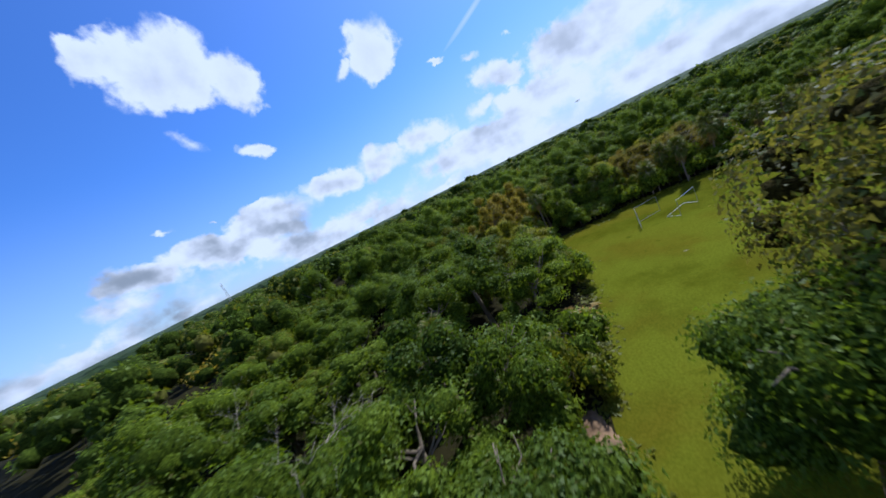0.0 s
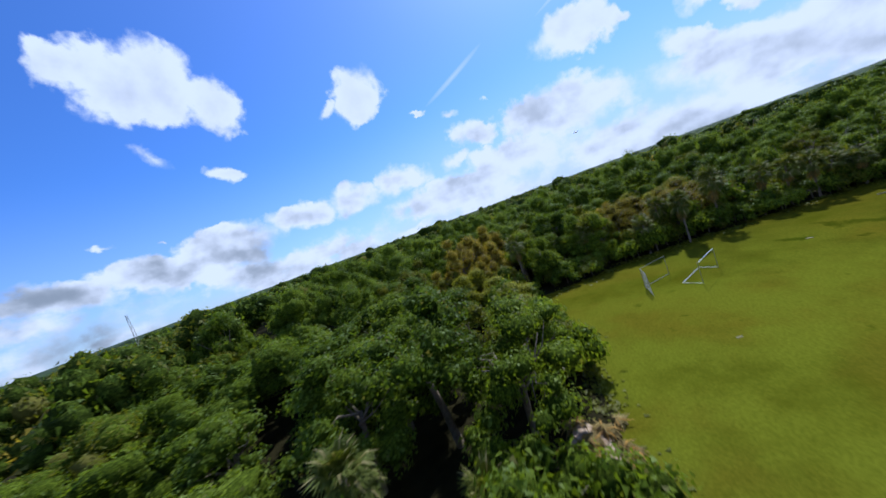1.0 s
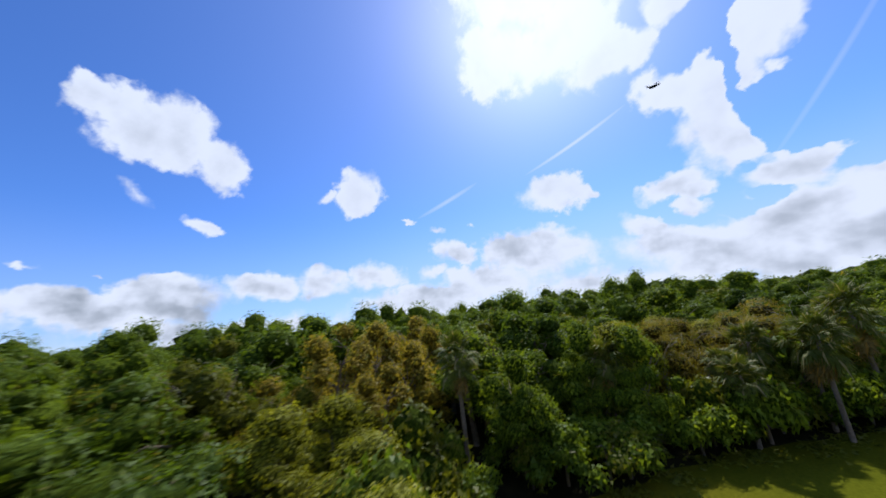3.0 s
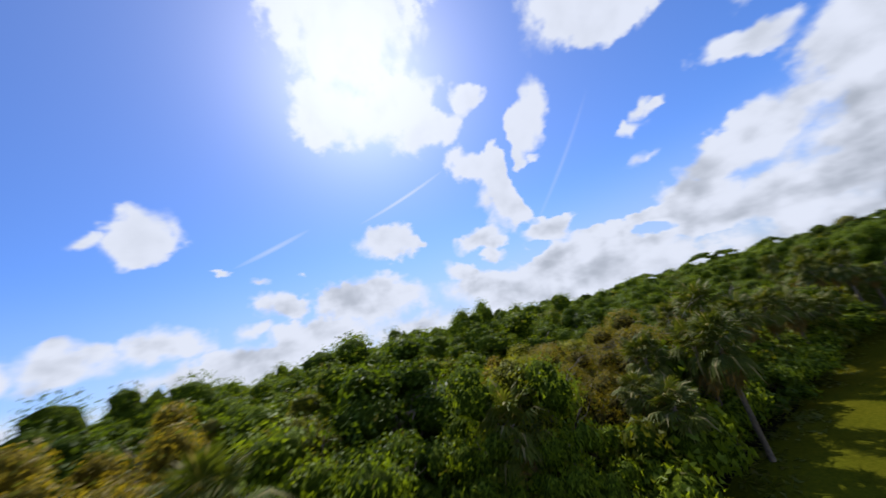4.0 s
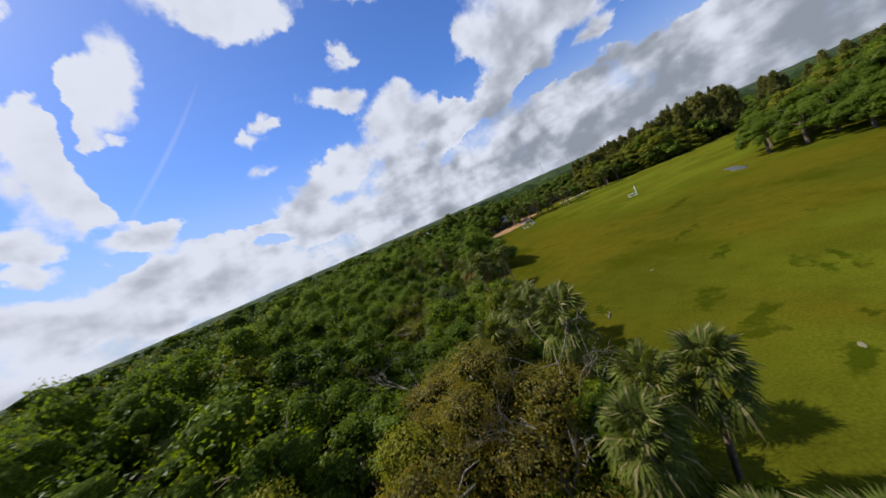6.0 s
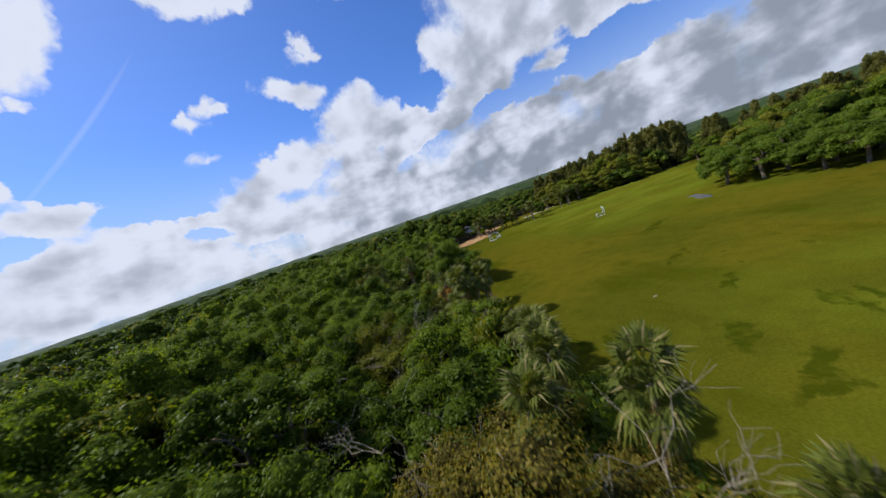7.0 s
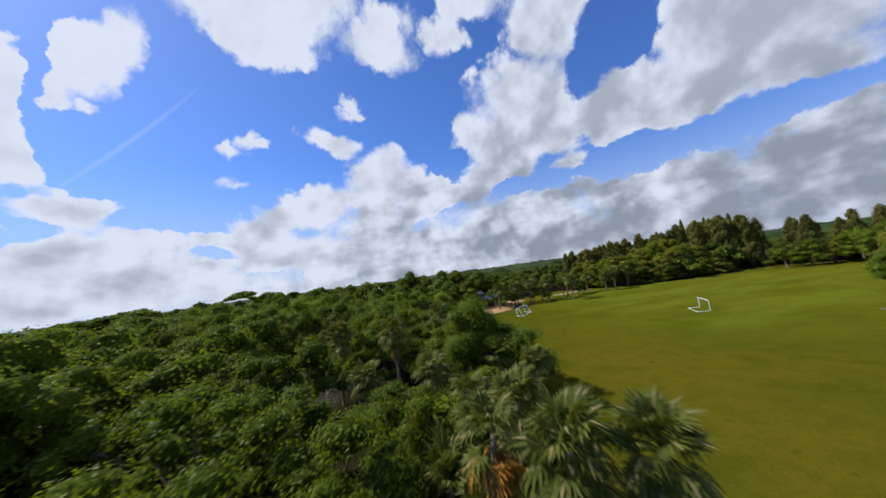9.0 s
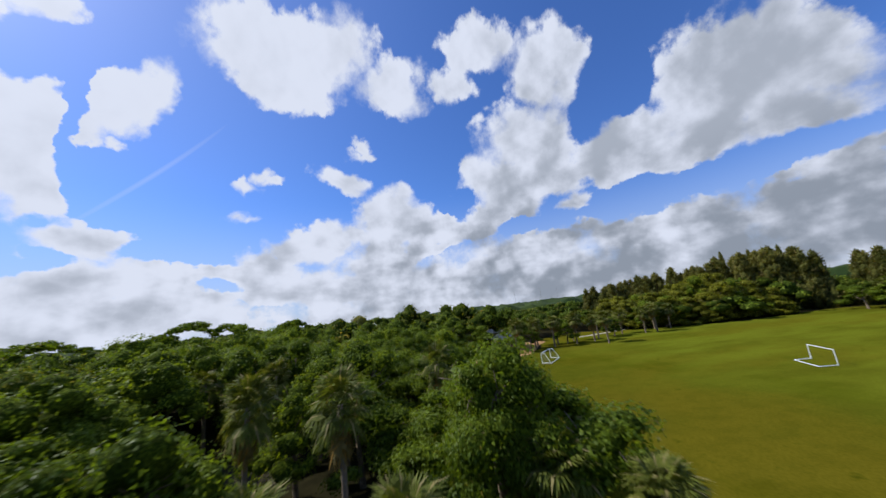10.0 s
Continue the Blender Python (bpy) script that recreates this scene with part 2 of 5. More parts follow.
opening(7.0, 11.4, 1.6, 0.8, -11, 0.8)
opening(20.7, 12.4, 4.2, 1.0, -4, 0.8)
opening(7.5, 28.8, 5.0, 0.7, 85, 0.9)
opening(23.2, 8.2, 2.6, 1.1, 5, 0.8)
opening(30.9, 3.6, 3.0, 0.9, -3, 0.7)
opening(16.5, 12.4, 3.6, 1.0, -6, 0.8)
opening(5.0, 10.2, 2.4, 0.8, 0, 0.7)
opening(8.4, 21.8, 2.6, 1.1, -89, 0.8)

# the same broken cumulus goes on over the part of the sky that is not filmed
rest = w.math("MULTIPLY", w.span(w.noise(flat, 0.06, 4.0), 0.46, 0.68), w.span(w.math("ABSOLUTE", u_deg), 112, 124))
cover = w.math("MAXIMUM", cover, rest)
# a low bank of cloud along the whole horizon
bank = w.math("MULTIPLY", w.span(v_deg, 1.0, 8.0, 0.42, 0.0), w.span(w.noise(w.vec("MULTIPLY", flat, (0.45, 1.0, 1.0)), 0.14, 4.0), 0.32, 0.55))
cover = w.math("MAXIMUM", cover, bank)
# north-eastwards the bank closes down to the horizon
cover = w.math("MAXIMUM", cover, w.math("MULTIPLY", w.span(v_deg, 5.0, 15.0, 0.62, 0.0), w.span(u_deg, 18.0, 48.0)))
# ragged billowing outlines, thin and wispy in places
cells = w.add("ShaderNodeTexVoronoi")
cells.normalize = True
w.put(cells.inputs["Vector"], w.vec("ADD", flat, curl))
for key, value in (("Scale", 0.42), ("Detail", 4.0), ("Roughness", 0.55), ("Lacunarity", 2.2)):
    cells.inputs[key].default_value = value
fluff = w.noise(flat, 0.22, 7.0, 0.56)
ragged = w.math("ADD", w.math("MULTIPLY", w.math("SUBTRACT", fluff, 0.5), 1.0), w.math("MULTIPLY", w.math("SUBTRACT", 0.30, cells.outputs["Distance"]), 0.42))
rim = w.math("ADD", cover, w.math("MULTIPLY", ragged, w.span(cover, 0.0, 0.2)))
wisp = w.span(w.noise(flat, 0.08, 2.0), 0.42, 0.65, 0.36, 0.72)
alpha = w.math("MAXIMUM", w.span(rim, 0.14, wisp), streaks)
# sides that face the sun are white, the others grey
near_sun = w.vec("DOT_PRODUCT", way, tuple(sun_way), out="Value")
to_sun = w.vec("NORMALIZE", w.vec("SUBTRACT", (VIEW_AZ - SUN_AZ, SUN_EL, 0.0), flat))
low_flat = w.vec("MULTIPLY", flat, (0.85, 1.0, 1.0))
step_sun = w.vec("MULTIPLY", w.vec("ADD", flat, w.vec("SCALE", to_sun, 3.4)), (0.85, 1.0, 1.0))
relief = w.math("SUBTRACT", w.noise(step_sun, 0.10, 2.5, 0.5), w.noise(low_flat, 0.10, 2.5, 0.5))
away = w.span(near_sun, 0.2, 0.93, 1.0, 0.0)
bulge = w.math("SUBTRACT", w.noise(w.vec("ADD", flat, w.vec("SCALE", to_sun, 1.1)), 0.32, 4.0, 0.55), w.noise(flat, 0.32, 4.0, 0.55))
low_way = w.vec("MULTIPLY", flat, (0.75, 1.2, 1.0))
low_relief = w.math("SUBTRACT", w.noise(w.vec("ADD", low_way, (0.0, 2.4, 0.0)), 0.17, 3.5, 0.5), w.noise(low_way, 0.17, 3.5, 0.5))
low_part = w.span(v_deg, 8.0, 30.0, 2.3, 0.0)
shade_sum = w.math("ADD", w.math("ADD", w.math("MULTIPLY", relief, 3.0), w.math("ADD", w.math("MULTIPLY", bulge, 1.0), w.math("MULTIPLY", low_relief, low_part))), w.math("ADD", w.math("MULTIPLY", w.math("SUBTRACT", w.math("MINIMUM", cover, 0.85), 0.42), 0.8), w.math("ADD", w.math("MULTIPLY", away, 0.26), w.span(near_sun, -0.3, 0.5, 0.42, 0.0))))
grey = w.math("MULTIPLY", w.span(shade_sum, -0.12, 1.25, smooth=True), w.math("ADD", w.math("MAXIMUM", w.math("MULTIPLY", away, 0.72), w.span(v_deg, 8.0, 30.0, 0.42, 0.0)), 0.18), clamp=True)
cloud_colour = w.mix(grey, (0.85, 0.88, 0.985, 1), w.mix(w.span(v_deg, 8.0, 24.0), (0.26, 0.295, 0.35, 1), (0.42, 0.455, 0.52, 1)))
glare = w.math("POWER", w.math("MAXIMUM", near_sun, 0.0), 30.0)
cloud_light = w.add("ShaderNodeBackground")
w.put(cloud_light.inputs[0], cloud_colour)
w.put(cloud_light.inputs[1], w.math("ADD", 0.95, w.math("MULTIPLY", glare, 0.3)))
sky_light = w.add("ShaderNodeBackground")
w.put(sky_light.inputs[0], w.mix(w.span(v_deg, 0.0, 21.0, w.span(u_deg, -75.0, -30.0, 0.42, 0.8), 0.0), w.mix(1.0, sky.outputs[0], (0.66, 0.89, 1.34, 1), "MULTIPLY"), (4.1, 4.65, 6.0, 1)))
sky_light.inputs[1].default_value = 0.125
aureole = w.add("ShaderNodeBackground")
aureole.inputs[0].default_value = (1.0, 0.87, 0.72, 1)
w.put(aureole.inputs[1], w.math("ADD", w.math("MULTIPLY", glare, 0.5), w.math("MULTIPLY", w.math("POWER", w.math("MAXIMUM", near_sun, 0.0), 5.0), 0.14)))
clear = w.add("ShaderNodeAddShader")
wt.links.new(sky_light.outputs[0], clear.inputs[0])
wt.links.new(aureole.outputs[0], clear.inputs[1])
blend = w.add("ShaderNodeMixShader")
w.put(blend.inputs[0], alpha)
wt.links.new(clear.outputs[0], blend.inputs[1])
wt.links.new(cloud_light.outputs[0], blend.inputs[2])
out = w.add("ShaderNodeOutputWorld")
wt.links.new(blend.outputs[0], out.inputs[0])

# ---- materials ----
def material(name):
    m = bpy.data.materials.new(name)
    m.use_nodes = True
    n = Nodes(m.node_tree)
    bsdf = m.node_tree.nodes["Principled BSDF"]
    return m, n, bsdf


def place_of(n):
    return n.add("ShaderNodeNewGeometry").outputs["Position"]


def foliage(name, dark, light, dry=(0.16, 0.15, 0.03), dry_share=0.035, gloss=0.55, through_light=0.46, vary=True, patch_scale=0.16, gap_scale=3.2, gap_shade=0.45, relief=0.0):
    """Leaves: every leaf its own green, trees and patches differ, shaded gaps are painted in, light shines through."""
    m, n, b = material(name)
    geo = n.add("ShaderNodeNewGeometry")
    own = n.add("ShaderNodeObjectInfo").outputs["Random"]
    leaf = geo.outputs["Random Per Island"]
    patch = n.noise(geo.outputs["Position"], patch_scale, 2.0)
    tone = n.math("ADD", n.math("MULTIPLY", leaf, 0.24), n.math("MULTIPLY", n.span(patch, 0.3, 0.7), 0.64))
    if vary:
        tone = n.math("ADD", n.math("MULTIPLY", tone, 0.75), n.math("MULTIPLY", own, 0.25))
    colour = n.mix(tone, (*dark, 1), (*light, 1))
    grain = n.noise(geo.outputs["Position"], gap_scale, 4.0, 0.7)
    # noise spots darkened in the colour, as shade in the gaps between leaves
    colour = n.mix(n.math("MULTIPLY", n.span(grain, 0.42, 0.62, 1.0, 0.0), gap_shade), colour, (dark[0] * 0.6, dark[1] * 0.6, dark[2] * 0.6, 1))
    colour = n.mix(n.span(leaf, 1.0 - dry_share, 1.0 - dry_share + 0.01), colour, (*dry, 1))
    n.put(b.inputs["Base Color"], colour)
    b.inputs["Roughness"].default_value = gloss
    b.inputs["Specular IOR Level"].default_value = 0.03 if relief else 0.22
    if relief:
        k = n.add("ShaderNodeBump")
        k.inputs["Strength"].default_value, k.inputs["Distance"].default_value = 1.0, relief
        n.put(k.inputs["Height"], grain)
        m.node_tree.links.new(k.outputs[0], b.inputs["Normal"])
    t = n.add("ShaderNodeBsdfTranslucent")
    n.put(t.inputs[0], n.mix(1.0, colour, (1.45, 1.38, 0.55, 1), "MULTIPLY"))
    x = n.add("ShaderNodeMixShader")
    x.inputs[0].default_value = through_light
    m.node_tree.links.new(b.outputs[0], x.inputs[1])
    m.node_tree.links.new(t.outputs[0], x.inputs[2])
    m.node_tree.links.new(x.outputs[0], m.node_tree.nodes["Material Output"].inputs[0])
    return m


def rough_stuff(name, a, b_, scale=3.0, rough=0.9, bump=0.4, spec=0.3, big=0.0):
    """A matt surface with grain and stains of two colours."""
    m, n, b = material(name)
    where = n.add("ShaderNodeTexCoord").outputs["Object"]
    f = n.noise(where, scale, 6.0, 0.65)
    f2 = n.noise(where, scale * 0.13, 3.0)
    colour = n.mix(n.math("ADD", n.math("MULTIPLY", n.span(f, 0.3, 0.7), 0.6), n.math("MULTIPLY", n.span(f2, 0.35, 0.65), 0.4)), (*a, 1), (*b_, 1))
    n.put(b.inputs["Base Color"], colour)
    b.inputs["Roughness"].default_value, b.inputs["Specular IOR Level"].default_value = rough, spec
    if bump:
        k = n.add("ShaderNodeBump")
        k.inputs["Strength"].default_value, k.inputs["Distance"].default_value = bump, 0.03
        n.put(k.inputs["Height"], f)
        m.node_tree.links.new(k.outputs[0], b.inputs["Normal"])
    return m


WEED_BEDS = [(18.5, 15.0, 3.0, 1.3, 35), (19.0, 19.8, 3.0, 1.2, 50), (15.9, 14.3, 1.6, 0.8, 20), (26.2, 18.4, 3.0, 0.8, 60), (13.4, 24.7, 1.6, 0.7, 90), (27.7, 16.8, 3.4, 0.7, 60), (17.3, 9.8, 2.4, 0.9, 30),
             (27.1, 25.8, 3.8, 0.9, 30), (11.2, 27, 2.6, 1.1, 90), (31.3, 35.3, 4.4, 1.0, 30), (42.7, 49.6, 6.0, 1.4, 20)]


def lawn_material():
    """Mown park grass: olive green with dry yellow areas, darker weeds, worn soil."""
    m, n, b = material("lawn_grass")
    where = place_of(n)
    fine = n.noise(where, 6.0, 6.0, 0.7)
    mid = n.noise(where, 0.55, 5.0, 0.6)
    big = n.noise(where, 0.055, 4.0, 0.55)
    huge = n.noise(where, 0.018, 3.0, 0.5)
    green = n.mix(n.span(fine, 0.25, 0.75), (0.066, 0.072, 0.004, 1), (0.120, 0.121, 0.007, 1))
    dry = n.mix(n.span(fine, 0.25, 0.75), (0.112, 0.097, 0.005, 1), (0.178, 0.148, 0.010, 1))
    c = n.mix(n.math("MULTIPLY", n.span(n.math("ADD", n.math("MULTIPLY", big, 0.65), n.math("MULTIPLY", huge, 0.35)), 0.42, 0.58), 0.85), green, dry)
    lush = n.span(n.noise(n.vec("MULTIPLY", where, (1.0, 0.55, 1.0)), 0.085, 5.0, 0.6), 0.52, 0.66)
    c = n.mix(n.math("MULTIPLY", lush, 0.6), c, (0.054, 0.066, 0.0006, 1))
    c = n.mix(n.math("MULTIPLY", n.span(mid, 0.35, 0.6, 1.0, 0.0), 0.22), c, (0.038, 0.048, 0.0015, 1))
    # lighter green round (40, -4): the brightness of backlit grass put into the colour
    backlit_way = n.vec("LENGTH", n.vec("SUBTRACT", where, (40.0, -4.0, 0.0)), out="Value")
    backlit_way = n.math("ADD", backlit_way, n.math("MULTIPLY", n.math("SUBTRACT", big, 0.5), 30.0))
    c = n.mix(n.math("MULTIPLY", n.span(backlit_way, 14.0, 42.0, 0.9, 0.0), n.span(n.noise(where, 0.13, 5.0, 0.62), 0.36, 0.6, 0.2, 1.0)), c, n.mix(n.span(fine, 0.25, 0.75), (0.114, 0.134, 0.007, 1), (0.188, 0.206, 0.012, 1)))
    # far end lightened in colour for the way grass brightens at a grazing angle
    far_glow_way = n.math("ADD", n.vec("LENGTH", n.vec("SUBTRACT", where, (80.0, 92.0, 0.0)), out="Value"), n.math("MULTIPLY", n.math("SUBTRACT", big, 0.5), 36.0))
    c = n.mix(n.math("MULTIPLY", n.span(far_glow_way, 22.0, 62.0, 0.9, 0.0), n.span(n.noise(n.vec("MULTIPLY", where, (0.5, 1.0, 1.0)), 0.11, 5.0, 0.62), 0.38, 0.62, 0.35, 1.0)), c, n.mix(n.span(fine, 0.25, 0.75), (0.124, 0.152, 0.008, 1), (0.204, 0.230, 0.015, 1)))
    weeds = n.math("MULTIPLY", n.span(mid, 0.6, 0.72), n.span(big, 0.5, 0.6))
    frayed = n.vec("ADD", where, n.vec("SCALE", n.vec("SUBTRACT", n.noise(where, 0.5, 4.0, 0.6, "Color"), (0.5, 0.5, 0.5)), 4.0))
    for x, y, wide, high, turn in WEED_BEDS:
        g, mp = n.add("ShaderNodeTexGradient"), n.add("ShaderNodeMapping")
        g.gradient_type, mp.vector_type = "SPHERICAL", "TEXTURE"
        n.put(mp.inputs["Vector"], frayed)
        mp.inputs["Location"].default_value, mp.inputs["Rotation"].default_value, mp.inputs["Scale"].default_value = (x, y, 0), (0, 0, radians(turn)), (wide, high, 1000)
        n.put(g.inputs[0], mp.outputs[0])
        weeds = n.math("MAXIMUM", weeds, n.math("MULTIPLY", n.span(g.outputs["Fac"], 0.1, 0.5), n.span(mid, 0.36, 0.56)))
    c = n.mix(n.math("MULTIPLY", weeds, 0.7), c, (0.030, 0.050, 0.001, 1))
    soil = n.span(n.noise(where, 0.21, 6.0, 0.7), 0.70, 0.78)
    c = n.mix(n.math("MULTIPLY", soil, 0.55), c, (0.26, 0.20, 0.10, 1))
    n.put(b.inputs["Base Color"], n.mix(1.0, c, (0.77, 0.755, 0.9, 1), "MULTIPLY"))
    b.inputs["Roughness"].default_value, b.inputs["Specular IOR Level"].default_value = 0.95, 0.0
    k = n.add("ShaderNodeBump")
    k.inputs["Strength"].default_value, k.inputs["Distance"].default_value = 0.3, 0.06
    n.put(k.inputs["Height"], n.math("ADD", fine, n.math("MULTIPLY", n.noise(where, 24.0, 3.0), 0.6)))
    m.node_tree.links.new(k.outputs[0], b.inputs["Normal"])
    return m


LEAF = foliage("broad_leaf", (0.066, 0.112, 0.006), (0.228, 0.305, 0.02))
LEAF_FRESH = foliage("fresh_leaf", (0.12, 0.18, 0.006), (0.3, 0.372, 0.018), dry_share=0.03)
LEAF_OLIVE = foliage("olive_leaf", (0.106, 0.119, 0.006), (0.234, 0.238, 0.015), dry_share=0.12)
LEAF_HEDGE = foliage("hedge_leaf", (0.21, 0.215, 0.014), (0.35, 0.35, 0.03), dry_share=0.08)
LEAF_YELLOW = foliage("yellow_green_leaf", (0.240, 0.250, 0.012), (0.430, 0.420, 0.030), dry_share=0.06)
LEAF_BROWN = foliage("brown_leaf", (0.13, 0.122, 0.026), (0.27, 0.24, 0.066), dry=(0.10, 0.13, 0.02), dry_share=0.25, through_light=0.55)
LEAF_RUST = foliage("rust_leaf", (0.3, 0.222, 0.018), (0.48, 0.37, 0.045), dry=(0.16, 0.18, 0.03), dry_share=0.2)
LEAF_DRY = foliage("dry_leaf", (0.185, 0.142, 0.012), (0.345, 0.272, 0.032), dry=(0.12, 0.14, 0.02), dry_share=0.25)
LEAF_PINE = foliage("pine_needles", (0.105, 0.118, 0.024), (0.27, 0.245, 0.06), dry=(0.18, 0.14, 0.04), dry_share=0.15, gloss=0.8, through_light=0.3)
# darker copies of the leaf colours: the shade inside a crown is painted in
INNER = foliage("shaded_inner_leaf", (0.032, 0.052, 0.005), (0.215, 0.285, 0.02), dry_share=0.02, gloss=0.9, through_light=0.1, gap_scale=7.0, gap_shade=0.7, relief=0.25)
INNER_FAR = foliage("shaded_far_inner_leaf", (0.034, 0.054, 0.006), (0.12, 0.165, 0.018), dry_share=0.02, gloss=0.9, through_light=0.1, gap_scale=2.2, gap_shade=0.8, relief=0.5)
INNER_OLIVE = foliage("shaded_inner_olive_leaf", (0.075, 0.08, 0.008), (0.25, 0.245, 0.02), dry_share=0.02, gloss=0.9, through_light=0.1, gap_scale=7.0, gap_shade=0.85, relief=0.25)
INNER_RUST = foliage("shaded_inner_rust_leaf", (0.15, 0.112, 0.012), (0.35, 0.268, 0.032), dry_share=0.02, gloss=0.9, through_light=0.1, gap_scale=7.0, gap_shade=0.85, relief=0.25)
INNER_DRY = foliage("shaded_inner_dry_twigs", (0.054, 0.043, 0.008), (0.16, 0.13, 0.028), dry_share=0.02, gloss=0.9, through_light=0.05, gap_scale=7.0, gap_shade=0.85, relief=0.25)
INNER_PINE = foliage("shaded_inner_needles", (0.05, 0.06, 0.014), (0.17, 0.16, 0.036), dry_share=0.02, gloss=0.9, through_light=0.1, relief=0.4)
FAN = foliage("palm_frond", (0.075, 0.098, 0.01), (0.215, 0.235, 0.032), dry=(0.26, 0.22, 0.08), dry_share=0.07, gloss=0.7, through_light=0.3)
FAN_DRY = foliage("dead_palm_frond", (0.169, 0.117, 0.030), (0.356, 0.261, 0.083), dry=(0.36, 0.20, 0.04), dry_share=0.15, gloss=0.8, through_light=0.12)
FAN_ORANGE = foliage("orange_palm_frond", (0.42, 0.17, 0.012), (0.62, 0.30, 0.03), dry_share=0.1, gloss=0.7, through_light=0.15)
BARK = rough_stuff("grey_bark", (0.085, 0.063, 0.038), (0.22, 0.17, 0.11), 8.0, bump=0.8)
BARK_PALM = rough_stuff("palm_bark", (0.12, 0.09, 0.058), (0.28, 0.215, 0.145), 6.0, bump=0.8)
BARK_DEAD = rough_stuff("bleached_wood", (0.19, 0.16, 0.11), (0.36, 0.30, 0.21), 9.0, bump=0.5)
# litter brown taken down to near black, so the woods' shade is in the colour
LITTER = rough_stuff("shaded_forest_floor", (0.012, 0.011, 0.004), (0.030, 0.026, 0.010), 0.9, bump=0.8, spec=0.03)
SAND = rough_stuff("bare_sand", (0.30, 0.20, 0.12), (0.55, 0.42, 0.29), 2.2, bump=0.9)
SOIL = rough_stuff("brown_soil", (0.08, 0.048, 0.022), (0.27, 0.165, 0.085), 3.4, bump=0.9)
CLAY = rough_stuff("orange_clay", (0.26, 0.13, 0.04), (0.50, 0.30, 0.13), 1.1, bump=0.5)
ROAD = rough_stuff("pale_road", (0.30, 0.27, 0.20), (0.44, 0.40, 0.31), 1.2, bump=0.2)
LAWN = lawn_material()

# ---- building helpers ----
rng = np.random.default_rng(7)


def mesh_of(name, verts, polys, mats, slots=None, smooth=False):
    """A mesh from arrays: verts (n, 3); polys a list of (k, 3 or 4) index arrays, one material slot for each."""
    me = bpy.data.meshes.new(name)
    verts = np.ascontiguousarray(verts, dtype=np.float32)
    me.vertices.add(len(verts))
    me.vertices.foreach_set("co", verts.ravel())
    loops = np.concatenate([p.ravel() for p in polys]).astype(np.int32)
    sizes = np.concatenate([np.full(len(p), p.shape[1]) for p in polys]).astype(np.int32)
    me.loops.add(len(loops))
    me.loops.foreach_set("vertex_index", loops)
    me.polygons.add(len(sizes))
    me.polygons.foreach_set("loop_start", np.r_[0, np.cumsum(sizes)[:-1]].astype(np.int32))
    if slots is None:
        slots = [0] * len(polys)
    me.polygons.foreach_set("material_index", np.concatenate([np.full(len(p), s) for p, s in zip(polys, slots)]).astype(np.int32))
    me.polygons.foreach_set("use_smooth", np.full(len(sizes), smooth))
    for mt in mats:
        me.materials.append(mt)
    me.update(calc_edges=True)
    me.validate()
    return me


def part_of(name, me, parent, label=""):
    ob = new(name, me)
    ob.parent = parent
    if label:
        tagged(ob, label)
    return ob


def root(name, label, category, group=""):
    return tagged(new(name), label, category, group)


def bm_mesh(name, bm, mt, smooth=False):
    me = bpy.data.meshes.new(name)
    bm.to_mesh(me)
    bm.free()
    me.materials.append(mt)
    for p in me.polygons:
        p.use_smooth = smooth
    return me


def ball_arrays(level):
    bm = bmesh.new()
    bmesh.ops.create_icosphere(bm, subdivisions=level, radius=1.0)
    v = np.array([x.co[:] for x in bm.verts])
    f = np.array([[x.index for x in p.verts] for p in bm.faces])
    bm.free()
    return v, f


BALL1 = ball_arrays(1)


def tube(points, radii, sides=7):
    """Rings along a line: a limb, a trunk or a pipe."""
    pts, vs, fs = np.array(points, float), [], []
    for k, p in enumerate(pts):
        t = pts[min(k + 1, len(pts) - 1)] - pts[max(k - 1, 0)]
        t = t / (np.linalg.norm(t) + 1e-9)
        a = np.cross(t, (0, 0, 1.0) if abs(t[2]) < 0.9 else (1.0, 0, 0))
        a /= np.linalg.norm(a)
        b = np.cross(t, a)
        ang = np.arange(sides) * 2 * np.pi / sides
        vs.append(p + radii[k] * (np.cos(ang)[:, None] * a + np.sin(ang)[:, None] * b))
    for k in range(len(pts) - 1):
        for j in range(sides):
            j2 = (j + 1) % sides
            fs.append((k * sides + j, k * sides + j2, (k + 1) * sides + j2, (k + 1) * sides + j))
    n = len(pts) * sides
    vs.append(pts[[0]])
    vs.append(pts[[-1]])
    caps = [(j, (j + 1) % sides, n) for j in range(sides)] + [((len(pts) - 1) * sides + j, (len(pts) - 1) * sides + (j + 1) % sides, n + 1) for j in range(sides)]
    return np.concatenate(vs), np.array(fs), np.array(caps)


def joined(tubes):
    """Several tubes as one set of arrays: verts, quads, tris."""
    v, q, t, at = [], [], [], 0
    for a, b, c in tubes:
        v.append(a)
        q.append(b + at)
        t.append(c + at)
        at += len(a)
    return np.concatenate(v), np.concatenate(q), np.concatenate(t)


